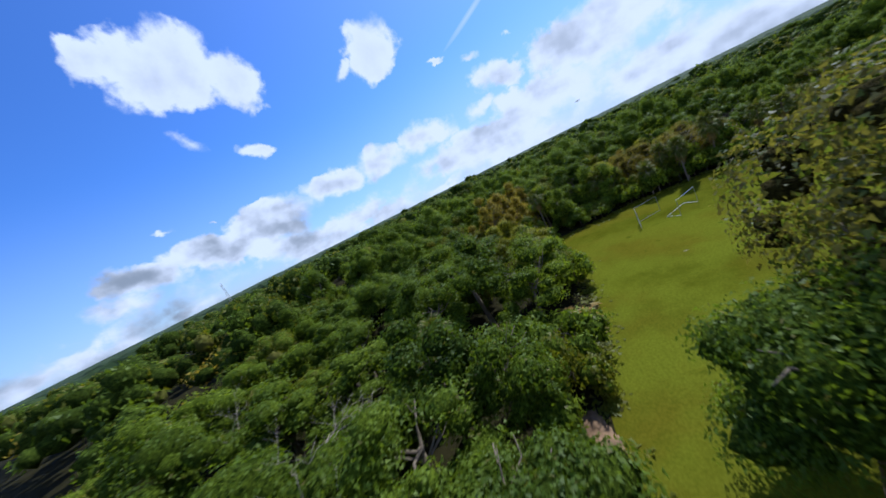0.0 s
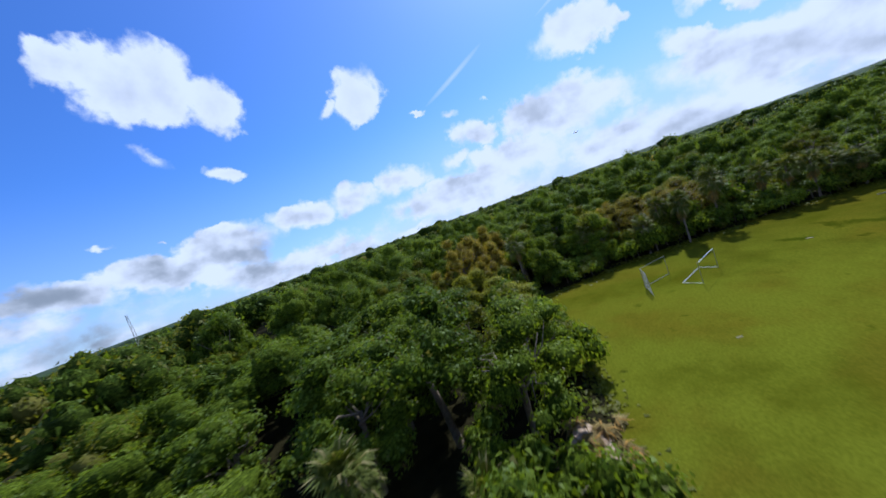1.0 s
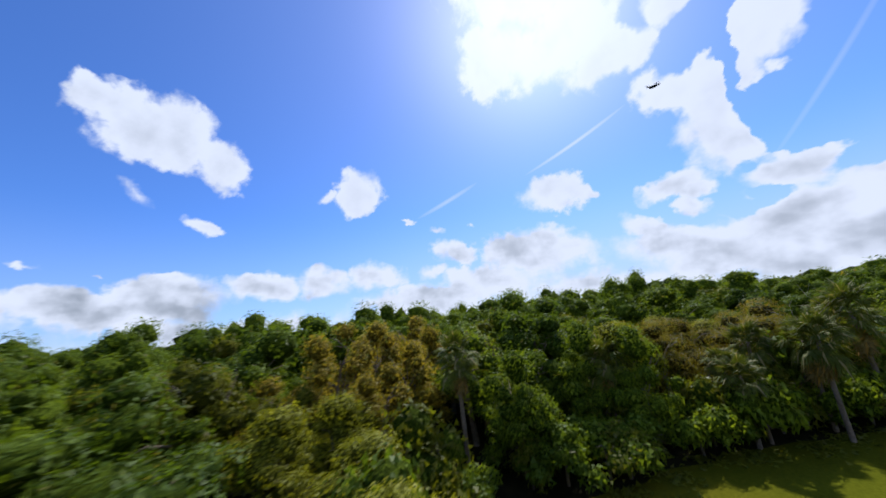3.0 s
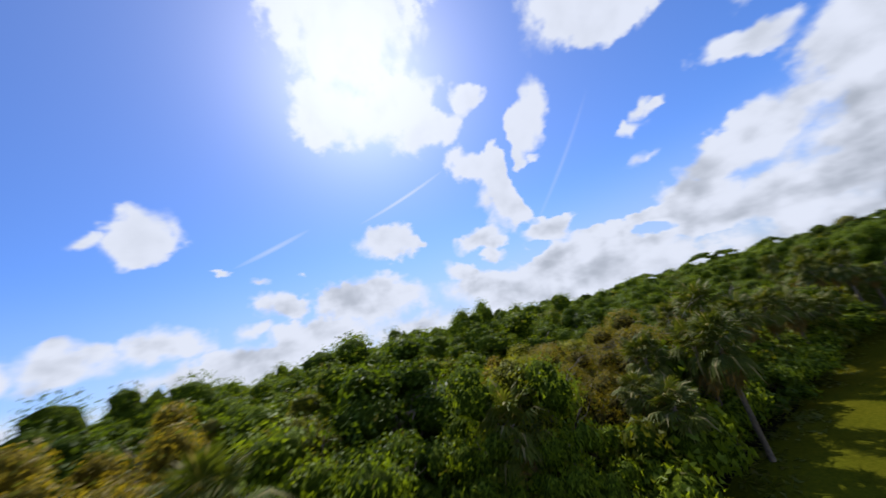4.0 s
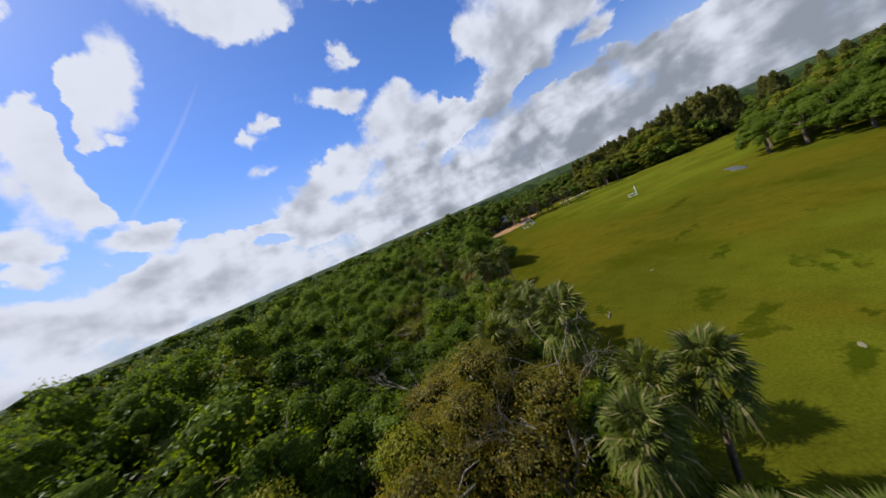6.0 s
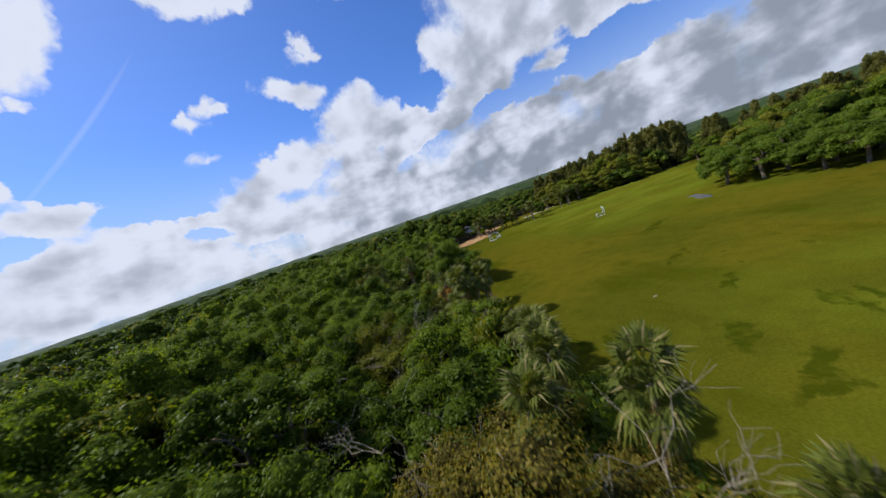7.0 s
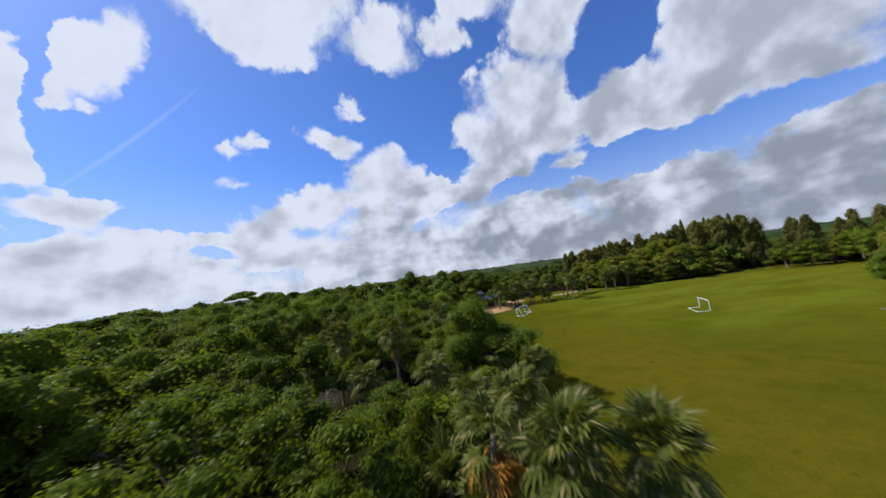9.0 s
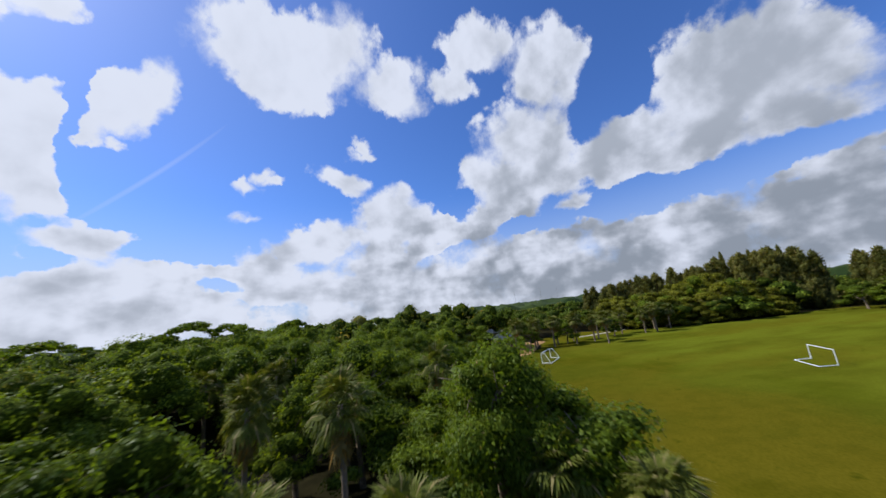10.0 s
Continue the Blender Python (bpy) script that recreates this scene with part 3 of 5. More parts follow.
def leaf_cards(spots, outward, size, r, droop=0.25, slim=0.42):
    """Pointed leaves, each slightly twisted, that sit on spots and look outward."""
    n = len(spots)
    ref = r.normal(size=(n, 3))
    side = np.cross(outward, ref)
    side /= np.linalg.norm(side, axis=1, keepdims=True) + 1e-9
    along = np.cross(side, outward) + 0.55 * outward + np.array([0, 0, -droop])
    along /= np.linalg.norm(along, axis=1, keepdims=True) + 1e-9
    s = size * r.uniform(0.65, 1.3, (n, 1))
    base = spots - along * s * 0.35
    lift = np.cross(side, along) * s * r.uniform(-0.12, 0.12, (n, 1))
    wide = side * s * slim
    tip = base + along * s + np.array([0, 0, -0.12]) * s
    v = np.stack([base + wide + lift, base - wide - lift, tip], 1).reshape(-1, 3)
    q = np.arange(n * 3).reshape(-1, 3)
    return v, q


def clumps_of(r, count, spread, low, high, size, flat=0.75):
    """Centres and radii of the leaf masses that make up a crown: a dome of uneven bulges."""
    c, rad = [], []
    while len(c) < count:
        a, d = r.uniform(0, 2 * np.pi), math.sqrt(r.uniform(0, 1))
        top = math.sqrt(max(1 - (d * 0.93) ** 2, 0.02))
        z = low + (high - low) * (top ** 1.3 * r.uniform(0.5, 1.0) ** 1.2 * 1.04)
        c.append((spread * d * math.cos(a), spread * d * math.sin(a), z))
        rad.append(size * r.uniform(0.65, 1.25) * (1.08 - 0.35 * d))
    return np.array(c), np.array(rad)


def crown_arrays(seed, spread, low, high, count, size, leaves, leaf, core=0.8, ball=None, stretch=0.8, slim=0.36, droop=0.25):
    """A crown: inner masses, coloured as if in shade, and leaves over the outer side of every mass. Gives verts, inner
    tris, leaf quads.
    """
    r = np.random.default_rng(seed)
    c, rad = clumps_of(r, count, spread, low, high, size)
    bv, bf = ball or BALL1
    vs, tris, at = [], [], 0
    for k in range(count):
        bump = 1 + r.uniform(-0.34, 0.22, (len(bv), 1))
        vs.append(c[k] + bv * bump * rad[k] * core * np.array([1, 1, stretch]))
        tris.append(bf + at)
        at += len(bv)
    need, spots, outs = leaves, [], []
    share = rad ** 2 / (rad ** 2).sum()
    while need > 0:
        k = r.choice(count, need * 2, p=share)
        d = r.normal(size=(len(k), 3))
        d[:, 2] = d[:, 2] * 0.9 + 0.25
        d /= np.linalg.norm(d, axis=1, keepdims=True)
        p = c[k] + d * (rad[k] * (0.74 + 0.42 * r.uniform(0, 1, len(k)) ** 1.3))[:, None] * np.array([1, 1, stretch])
        gap = (np.linalg.norm((p[:, None] - c[None]) / np.array([1, 1, stretch]), axis=2) / rad[None])
        gap[np.arange(len(k)), k] = 9
        ok = gap.min(1) > 0.8
        spots.append(p[ok][:need])
        outs.append(d[ok][:need])
        need -= len(spots[-1])
    way_out = np.concatenate(outs) + r.normal(size=(leaves, 3)) * 0.38
    way_out /= np.linalg.norm(way_out, axis=1, keepdims=True)
    lv, lq = leaf_cards(np.concatenate(spots), way_out, leaf, r, droop, slim)
    return np.concatenate(vs + [lv]), np.concatenate(tris), lq + at


def limbs(seed, height, spread, thick, forks=5, twist=0.5):
    """Trunk with limbs that reach into the crown."""
    r = np.random.default_rng(seed)
    lean = r.uniform(-0.06, 0.06, 2) * height
    top = np.array([lean[0], lean[1], height * 0.55])
    bits = [tube([(0, 0, -0.1), (lean[0] * 0.3, lean[1] * 0.3, height * 0.25), tuple(top)], [thick * 1.25, thick, thick * 0.7], 8)]
    for k in range(forks):
        a = 2 * np.pi * (k + r.uniform(-0.3, 0.3)) / forks
        start = top * r.uniform(0.6, 1.0)
        end = np.array([math.cos(a) * spread * 0.55, math.sin(a) * spread * 0.55, height * r.uniform(0.52, 0.74)])
        mid = (start + end) / 2 + r.normal(size=3) * twist * 0.4 + np.array([0, 0, 0.25])
        bits.append(tube([start, mid, end], [thick * 0.5, thick * 0.34, thick * 0.12], 6))
        for _ in range(2):
            e2 = end + r.normal(size=3) * spread * 0.16
            bits.append(tube([mid, (mid + e2) / 2 + r.normal(size=3) * 0.15, e2], [thick * 0.26, thick * 0.17, thick * 0.06], 5))
    return joined(bits)


def limb_mesh(name, arrays, mt):
    v, q, t = arrays
    return mesh_of(name, v, [q, t], [mt], smooth=True)


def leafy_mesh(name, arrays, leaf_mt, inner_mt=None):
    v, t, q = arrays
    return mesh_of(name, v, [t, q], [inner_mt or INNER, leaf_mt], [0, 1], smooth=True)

# ---- ground and lawn ----
EDGE = [(66, -23), (58, -20.5), (49, -19.2), (40, -17.8), (34, -16.5), (24, -15.5), (13, -18.5), (9.5, -16), (8.5, -9), (7, -3), (6.5, 6), (6.6, 17), (7.0, 28),
        (7.8, 41), (9.2, 52), (10.4, 63), (11.8, 78), (13.6, 92), (16, 102), (21, 106.5), (27, 106.5), (34, 111)]
FAR_EDGE = [(41, 120), (46, 131), (54, 138), (64, 137), (72, 128), (82, 120.5), (96, 113.5), (112, 113), (124, 112), (132, 105), (134, 95), (122, 78), (95, 66), (84, 62), (83, 36), (87, 19.3), (112, -27), (117, -56.8), (90, -40)]
FIELD = EDGE + FAR_EDGE


def inside(poly, x, y):
    hit = False
    for (x1, y1), (x2, y2) in zip(poly, poly[1:] + poly[:1]):
        if (y1 > y) != (y2 > y) and x < (x2 - x1) * (y - y1) / (y2 - y1) + x1:
            hit = not hit
    return hit


def to_edge(x, y, line=FIELD):
    """Distance to the lawn's edge."""
    best = 1e9
    for (x1, y1), (x2, y2) in zip(line, line[1:] + line[:1]):
        dx, dy = x2 - x1, y2 - y1
        k = min(1, max(0, ((x - x1) * dx + (y - y1) * dy) / (dx * dx + dy * dy)))
        best = min(best, math.hypot(x - x1 - k * dx, y - y1 - k * dy))
    return best


def rough_outline(poly, step, wobble, seed):
    r = random.Random(seed)
    pts = []
    for (x1, y1), (x2, y2) in zip(poly, poly[1:] + poly[:1]):
        n = max(1, int(math.hypot(x2 - x1, y2 - y1) / step))
        for k in range(n):
            s = k / n
            pts.append((x1 + (x2 - x1) * s + r.uniform(-wobble, wobble), y1 + (y2 - y1) * s + r.uniform(-wobble, wobble)))
    return pts


def sheet(name, poly, z, mt, label, category, kind="structure"):
    bm = bmesh.new()
    f = bm.faces.new([bm.verts.new((x, y, z)) for x, y in poly])
    if f.normal.z < 0:
        bmesh.ops.reverse_faces(bm, faces=[f])
    bmesh.ops.triangulate(bm, faces=bm.faces[:])
    f2 = bm.faces[:]
    bm.normal_update()
    for q in f2:
        if q.normal.z < 0:
            q.normal_flip()
    return tagged(new(name, bm_mesh(name, bm, mt)), label, category, kind=kind)


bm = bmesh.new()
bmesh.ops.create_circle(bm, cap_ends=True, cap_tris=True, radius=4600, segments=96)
tagged(new("ground", bm_mesh("ground", bm, LITTER)), "forest floor with leaf litter, coloured dark as in deep shade", "ground", kind="structure")
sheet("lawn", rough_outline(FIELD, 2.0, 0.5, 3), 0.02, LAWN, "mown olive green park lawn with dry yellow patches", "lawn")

# ---- woods ----
PATH_CLEAR = [(63.7, -18.6, 15.3), (52, -20, 13.8), (39.6, -19.2, 11.3), (30, -17, 9.8), (21.4, -15.5, 9.0), (11, -12.3, 11.0), (3.4, -7.3, 13.6), (-0.1, -2.8, 14.3), (-1.7, 5.4, 14.9), (-1.2, 15.2, 13.7), (0.5, 30.3, 11.8), (3.5, 44.9, 10.6)]


def headroom(x, y):
    """The greatest height for a tree here, below the flight line."""
    best = 99.0
    for (x1, y1, z1), (x2, y2, z2) in zip(PATH_CLEAR, PATH_CLEAR[1:]):
        dx, dy = x2 - x1, y2 - y1
        k = min(1, max(0, ((x - x1) * dx + (y - y1) * dy) / (dx * dx + dy * dy)))
        d = math.hypot(x - x1 - k * dx, y - y1 - k * dy)
        if d < 6:
            best = min(best, z1 + k * (z2 - z1) - 2.7 + 0.25 * d)
    return best


def dip(x, y, cx, cy, r):
    return math.exp(-((x - cx) ** 2 + (y - cy) ** 2) / (r * r))


def wood_height(x, y):
    """How tall the woods stand: low thicket by the lawn, taller inland."""
    n = noise.noise(Vector((x * 0.055, y * 0.055, 3.1)))
    n2 = noise.noise(Vector((x * 0.2, y * 0.2, 8.4)))
    d = to_edge(x, y)
    if x > 10 and y < -12:                       # low thicket south of the lawn
        h = 7.9 + 0.8 * n + 0.9 * n2 + max(0, min(d - 4, 40)) * 0.06
    else:
        h = 7.7 + 1.0 * n + 0.9 * n2 + min(d, 34) * 0.158
        h -= 1.6 * dip(x, y, -11, 50, 14) + 2.4 * dip(x, y, -7.5, 19, 9)
        h += 1.2 * dip(x, y, -6, -16, 14)
        h -= 3.4 * dip(x, y, 6.7, 49.5, 9) + 3.4 * dip(x, y, 3.3, 38.6, 6)
    if y > 20:
        h *= 1.0 - 0.12 * min(1.0, (y - 20) / 20.0)
    return min(h, headroom(x, y))


def tree_kind(name, seed, height, spread, leaf_mt, leaves=4600, leaf=0.165, low=0.14, count=26, size=1.15, thick=0.16, bark=None, inner=None, label="", **more):
    """A broad-leaved tree as an Empty with trunk and crown, to be copied."""
    t = root(name, label, "tree", "trees of the woods")
    part_of("trunk", limb_mesh("trunk", limbs(seed, height, spread, thick), bark or BARK), t)
    more.setdefault("ball", BALL1)
    part_of("crown", leafy_mesh("crown", crown_arrays(seed + 50, spread, height * low, height - size * 0.75, count, size, leaves, leaf, **more), leaf_mt, inner), t)
    return t


HIGH = 8.0
DARK_TREE = "dense dark green broad-leaved tree in the woods"
FINE = [
    tree_kind("tree", 1, HIGH, 2.7, LEAF, label=DARK_TREE),
    tree_kind("tree", 2, HIGH, 2.4, LEAF, count=20, size=1.25, label=DARK_TREE),
    tree_kind("tree", 3, HIGH, 3.0, LEAF_FRESH, count=26, size=1.1, leaf=0.15, label="bright green leafy tree in the woods"),
    tree_kind("tree", 4, HIGH, 2.6, LEAF, leaf=0.17, leaves=5600, label=DARK_TREE),
    tree_kind("tree", 5, HIGH, 2.6, LEAF_OLIVE, leaf=0.14, count=26, size=1.05, inner=INNER_OLIVE, label="olive green small-leaved tree in the woods"),
    tree_kind("tree", 6, HIGH, 2.9, LEAF_FRESH, leaf=0.19, count=24, size=1.15, slim=0.25, droop=0.6, label="light green willowy tree at the edge of the woods"),
]
COARSE = [
    tree_kind("tree", 41, HIGH, 2.9, LEAF, 2700, 0.18, label=DARK_TREE),
    tree_kind("tree", 42, HIGH, 2.6, LEAF, 2700, 0.18, count=19, size=1.35, label=DARK_TREE),
    tree_kind("tree", 43, HIGH, 3.0, LEAF_FRESH, 2700, 0.175, label="bright green leafy tree in the woods"),
    tree_kind("tree", 44, HIGH, 2.8, LEAF, 2700, 0.185, label=DARK_TREE),
    tree_kind("tree", 45, HIGH, 2.7, LEAF_OLIVE, 2700, 0.175, inner=INNER_OLIVE, label="olive green small-leaved tree in the woods"),
    tree_kind("tree", 46, HIGH, 2.9, LEAF_FRESH, 2700, 0.19, slim=0.25, label="light green willowy tree in the woods"),
]
RUST = tree_kind("tree", 7, HIGH, 3.0, LEAF_RUST, 5600, 0.145, count=26, size=1.05, inner=INNER_RUST, label="tree with rusty orange leaves in the woods")
DRY = tree_kind("tree", 8, HIGH, 2.3, LEAF_DRY, 7000, 0.10, count=22, size=1.0, core=0.55, low=0.15, bark=BARK_DEAD, inner=INNER_DRY, label="half-dry brown thicket tree with bare twigs")


def shrub_kind(seed, leaf_mt, label, height=2.6, spread=1.5, leaves=760, leaf=0.19):
    s = root("shrub", label, "shrub", "shrubs along the lawn")
    part_of("stem", limb_mesh("stem", limbs(seed, height * 0.8, spread * 0.8, 0.06, 4), BARK), s)
    part_of("leaves", leafy_mesh("leaves", crown_arrays(seed + 90, spread, 0.25, height - 0.5, 11, 0.75, leaves, leaf), leaf_mt), s)
    return s


SHRUBS = [shrub_kind(11, LEAF, "dark green shrub at the edge of the lawn"), shrub_kind(12, LEAF_FRESH, "fresh green shrub at the edge of the lawn"),
          shrub_kind(13, LEAF_OLIVE, "olive green shrub at the edge of the lawn")]


def frond_mesh(name, seed, mt, blade=0.85, stalk=0.85, sag=0.4, ribs=21, wild=0.06):
    """A fan leaf: a stalk along +x that bends down, and a folded fan of pointed fingers."""
    r = np.random.default_rng(seed)
    v, q, t = tube([(0, 0, 0), (stalk * 0.5, 0, 0.05), (stalk, 0, -0.04)], [0.035, 0.028, 0.02], 4)
    vs, qs, at = [v], [], len(v)
    hub = np.array([stalk, 0, -0.04])
    for k in range(ribs):
        a = radians(-125 + 250 * k / (ribs - 1)) * 0.98
        ln = blade * (0.78 + 0.22 * math.cos(a * 0.6)) * r.uniform(0.88, 1.1)
        d = np.array([math.cos(a) * 0.95 + 0.18, math.sin(a), 0])
        n = np.array([-d[1], d[0], 0])
        fold = 0.05 if k % 2 else -0.03
        midp = hub + d * ln * 0.5 + np.array([0, 0, 0.07 - sag * 0.22 + fold])
        tip = hub + d * ln + np.array([0, 0, -sag * ln * (0.75 + r.uniform(-wild, wild) * 4)]) + r.normal(size=3) * wild * 0.5
        wd = ln * 0.07
        vs.append(np.array([hub, midp + n * wd, tip, midp - n * wd]))
        qs.append(np.arange(4) + at)
        at += 4
    return mesh_of(name, np.concatenate(vs), [q, t, np.array(qs)], [mt])


FRONDS = [frond_mesh("frond", 21, FAN), frond_mesh("frond", 22, FAN, sag=0.55), frond_mesh("frond", 23, FAN, blade=0.8, sag=0.2)]
DEAD_FRONDS = [frond_mesh("dead_frond", 24, FAN_DRY, sag=0.8, wild=0.16), frond_mesh("dead_frond", 25, FAN_DRY, blade=0.8, sag=1.0, wild=0.2)]
ORANGE_FRONDS = [frond_mesh("dead_frond", 26, FAN_ORANGE, sag=0.7, wild=0.16)]


def palm_kind(seed, height, live=34, dead=14, dead_set=None, trunk=0.15, label="", spread=1.0, hang=52):
    """Cabbage palm: bare ringed trunk, round head of fan leaves, dead leaves hanging under it."""
    r = np.random.default_rng(seed)
    p = root("palm_tree", label, "palm tree", "fan palms along the lawn")
    lean = r.uniform(-0.06, 0.06, 2) * height
    n = max(4, int(height / 0.55))
    line = [(lean[0] * (k / n) ** 2, lean[1] * (k / n) ** 2, height * k / n - (0.1 if k == 0 else 0)) for k in range(n + 1)]
    rad = [trunk * (1.25 - 0.3 * k / n + (0.05 if k % 2 else 0)) for k in range(n + 1)]
    v, q, t = tube(line, rad, 9)
    part_of("trunk", mesh_of("trunk", v, [q, t], [BARK_PALM], smooth=True), p)
    head = Vector((lean[0], lean[1], height))
    for k in range(live):
        s = k / live
        tilt = 62 - 100 * s + r.uniform(-8, 8)
        turn = k * 137.5 + r.uniform(-12, 12)
        f = part_of("frond", FRONDS[k % 3], p)
        size = spread * (0.8 + 0.35 * min(1, s * 2)) * r.uniform(0.9, 1.12)
        f.matrix_basis = Matrix.Translation(head + Vector((0, 0, 0.25 - 0.5 * s))) @ pose(0, 0, 0, r.uniform(-18, 18), -tilt, turn) @ Matrix.Scale(size, 4)
    for k in range(dead):
        tilt = -hang - 30 * r.random()
        f = part_of("dead_frond", (dead_set or DEAD_FRONDS)[k % len(dead_set or DEAD_FRONDS)], p, "dry brown hanging fan leaf")
        f.matrix_basis = Matrix.Translation(head + Vector((0, 0, -0.35 - 0.4 * r.random()))) @ pose(0, 0, 0, r.uniform(-25, 25), -tilt, k * 137.5 + r.uniform(-20, 20)) @ Matrix.Scale(spread * r.uniform(0.75, 1.0), 4)
    return p


PALMS = [palm_kind(31, 5.2, 36, 12, label="cabbage palm with a round green head"), palm_kind(32, 4.6, 30, 20, label="cabbage palm with a skirt of dry leaves"),
         palm_kind(33, 6.2, 30, 10, label="tall slim cabbage palm")]
PALM_ORANGE = palm_kind(34, 5.6, 11, 34, ORANGE_FRONDS + DEAD_FRONDS[:1], hang=12, label="cabbage palm with a shaggy skirt of dry orange leaves")
PALM_LOW = palm_kind(35, 0.9, 24, 5, label="low palm without a visible trunk")
kept_palms = []


def set_palm(kind, x, y, top, turn=0.0, head=1.0):
    """A palm whose head reaches top metres."""
    own = {id(PALMS[0]): 5.2, id(PALMS[1]): 4.6, id(PALMS[2]): 6.2, id(PALM_ORANGE): 5.6, id(PALM_LOW): 0.9}[id(kind)] + 0.9
    s = top / own
    k = min(max(s, 0.66), 0.80) * head
    m = Matrix.Translation((x, y, 0)) @ pose(0, 0, 0, 0, 0, turn) @ Matrix.Diagonal((k, k, s, 1))
    kept_palms.append((x, y))
    return copy_thing(kind, m)


def set_tree(kind, x, y, top, wide=None, turn=None):
    s = top / HIGH
    k = wide or (0.55 + 0.45 * s) * rng.uniform(0.98, 1.42)
    m = Matrix.Translation((x, y, 0)) @ pose(0, 0, 0, 0, 0, rng.uniform(0, 360) if turn is None else turn) @ Matrix.Diagonal((k, k, s, 1))
    return copy_thing(kind, m)


# palms at the edge of the lawn
set_palm(PALMS[0], 7.4, 6.0, 6.8, 10, 0.9)
set_palm(PALMS[1], 5.9, 6.9, 6.5, 140, 0.9)
set_palm(PALMS[0], 4.0, 4.6, 6.5, 80, 0.9)
set_palm(PALMS[1], 6.6, 1.2, 4.9, 200, 0.9)
set_palm(PALMS[2], 5.0, 1.8, 5.2, 300, 0.9)
set_palm(PALMS[1], 5.4, 11.6, 8.2, 30)
set_palm(PALMS[0], 5.4, 20.6, 6.1, 75)
set_palm(PALMS[1], 6, 25.7, 4.9, 160)
set_palm(PALMS[1], 7.2, 27.7, 4.4, 20)
set_palm(PALM_ORANGE, 3.6, 42.0, 6.8, 190)
set_palm(PALMS[1], 5.6, 39.4, 7.3, 0)
set_palm(PALMS[0], 7.8, 38.4, 6.9, 120)
set_palm(PALM_ORANGE, 4.2, 36.6, 5.4, 60)
set_palm(PALMS[0], 5.8, 44.6, 6.5, 60)
set_palm(PALMS[1], 6.3, 23.2, 5.9, 95)
set_palm(PALMS[1], 4.6, 18.2, 6.5, 215)
set_palm(PALMS[0], 12.1, 55.7, 4.6, 25)
set_palm(PALMS[1], 10.0, 58.4, 5.0, 145)
set_palm(PALMS[1], 1.1, 82.0, 6.8, 300)
set_palm(PALMS[0], 8.3, 45.0, 4.6, 0)
set_palm(PALMS[1], 5.2, 47.6, 4.8, 0)
set_palm(PALMS[1], 5.4, 50.6, 4.9, 220)
set_palm(PALMS[1], 3.7, 55.7, 5.5, 100)
set_palm(PALMS[2], 1.4, 61.2, 8.1, 100)
set_palm(PALMS[1], -1.1, 58, 5.2, 10)
set_palm(PALMS[0], -4.3, 65.8, 7.9, 10)
set_palm(PALMS[1], -14.1, 42.9, 6.9, 40)
set_palm(PALMS[0], -8.7, 58.6, 5.7, 40)
set_palm(PALMS[0], -7.4, 81.0, 7.4, 70)
set_palm(PALMS[1], 7.8, 74.0, 7.6, 170)
set_palm(PALM_LOW, 13.2, -19.6, 3.0, 0)
set_palm(PALM_LOW, 35.5, -32.0, 2.6, 50)
set_palm(PALMS[0], 40.6, -28.6, 6.4, 50)
set_palm(PALMS[1], 22.0, -19.6, 5.6, 15)
set_palm(PALM_LOW, 39.6, -23.4, 2.6, 10)
set_palm(PALMS[2], 5.5, -15.8, 8.2, 40)
set_palm(PALMS[1], 4.0, -5.5, 6.6, 40)
set_palm(PALMS[0], 2.0, 14.5, 7.2, 290)
for x, y, top in ((5.9, 45.7, 2.9), (7.5, 47.6, 2.6), (4.4, 48.7, 3.1), (2.7, 46.3, 3.3), (6.3, 50.3, 2.8), (3.6, 42.9, 3.3), (6.9, 43.8, 2.8), (1.7, 49.8, 3.5)):
    set_palm(PALM_LOW, x, y, top, x * 71)
for x, y, top in ((76.1, 128.7, 7.3), (80.1, 129.6, 6.5), (136.7, 127, 7.7), (141.5, 125.5, 6.9)):
    set_palm(PALMS[2] if top > 7.4 else PALMS[0], x, y, top, x * 37)
# a loose row of palms at the far end of the lawn
for k, (x, y, top) in enumerate(((32.4, 115.1, 7.0), (35.2, 118.6, 6.4), (38.3, 117.7, 6.7), (40.5, 121.0, 6.1), (42.4, 116.3, 6.7), (45.0, 119.4, 6.2), (48.1, 116.2, 7.1), (50.4, 121.2, 6.3), (52.8, 116.1, 5.8),
                                 (52.0, 110.2, 6.6), (56.4, 119.6, 6.4), (64.8, 121.5, 6.0), (68.6, 117.8, 6.2), (70.9, 116.5, 6.4), (74.5, 121.0, 6.8), (78.0, 119.5, 6.0), (80.3, 123.1, 6.6))):
    set_palm(PALMS[(k * 2) % 3], x, y, top, k * 53, 1.3)

# particular trees
SPECIAL = []
pick0 = random.Random(3)


def special(kind, x, y, top, wide=None):
    SPECIAL.append((x, y))
    set_tree(kind, x, y, top, wide)


for x, y, top, wide in ((36.6, 116.6, 5.4, 0.9), (47.0, 118.4, 6.0, 0.95), (61.0, 119.6, 5.2, 0.9), (33.6, 121.0, 6.2, 1.0)):
    special(COARSE[0], x, y, top, wide)
for x, y, top, wide in ((3.2, -24.2, 10.6, 1.05), (-1.6, -22.4, 11.4, 1.2), (-6.5, -25.2, 11.8, 1.3), (1.6, -19.4, 9.2, 0.95), (-10.5, -20.0, 11.8, 1.2), (-3.0, -18.2, 10.4, 1.0), (6.4, -20.6, 7.8, 0.85)):
    special(RUST, x, y, top, wide)
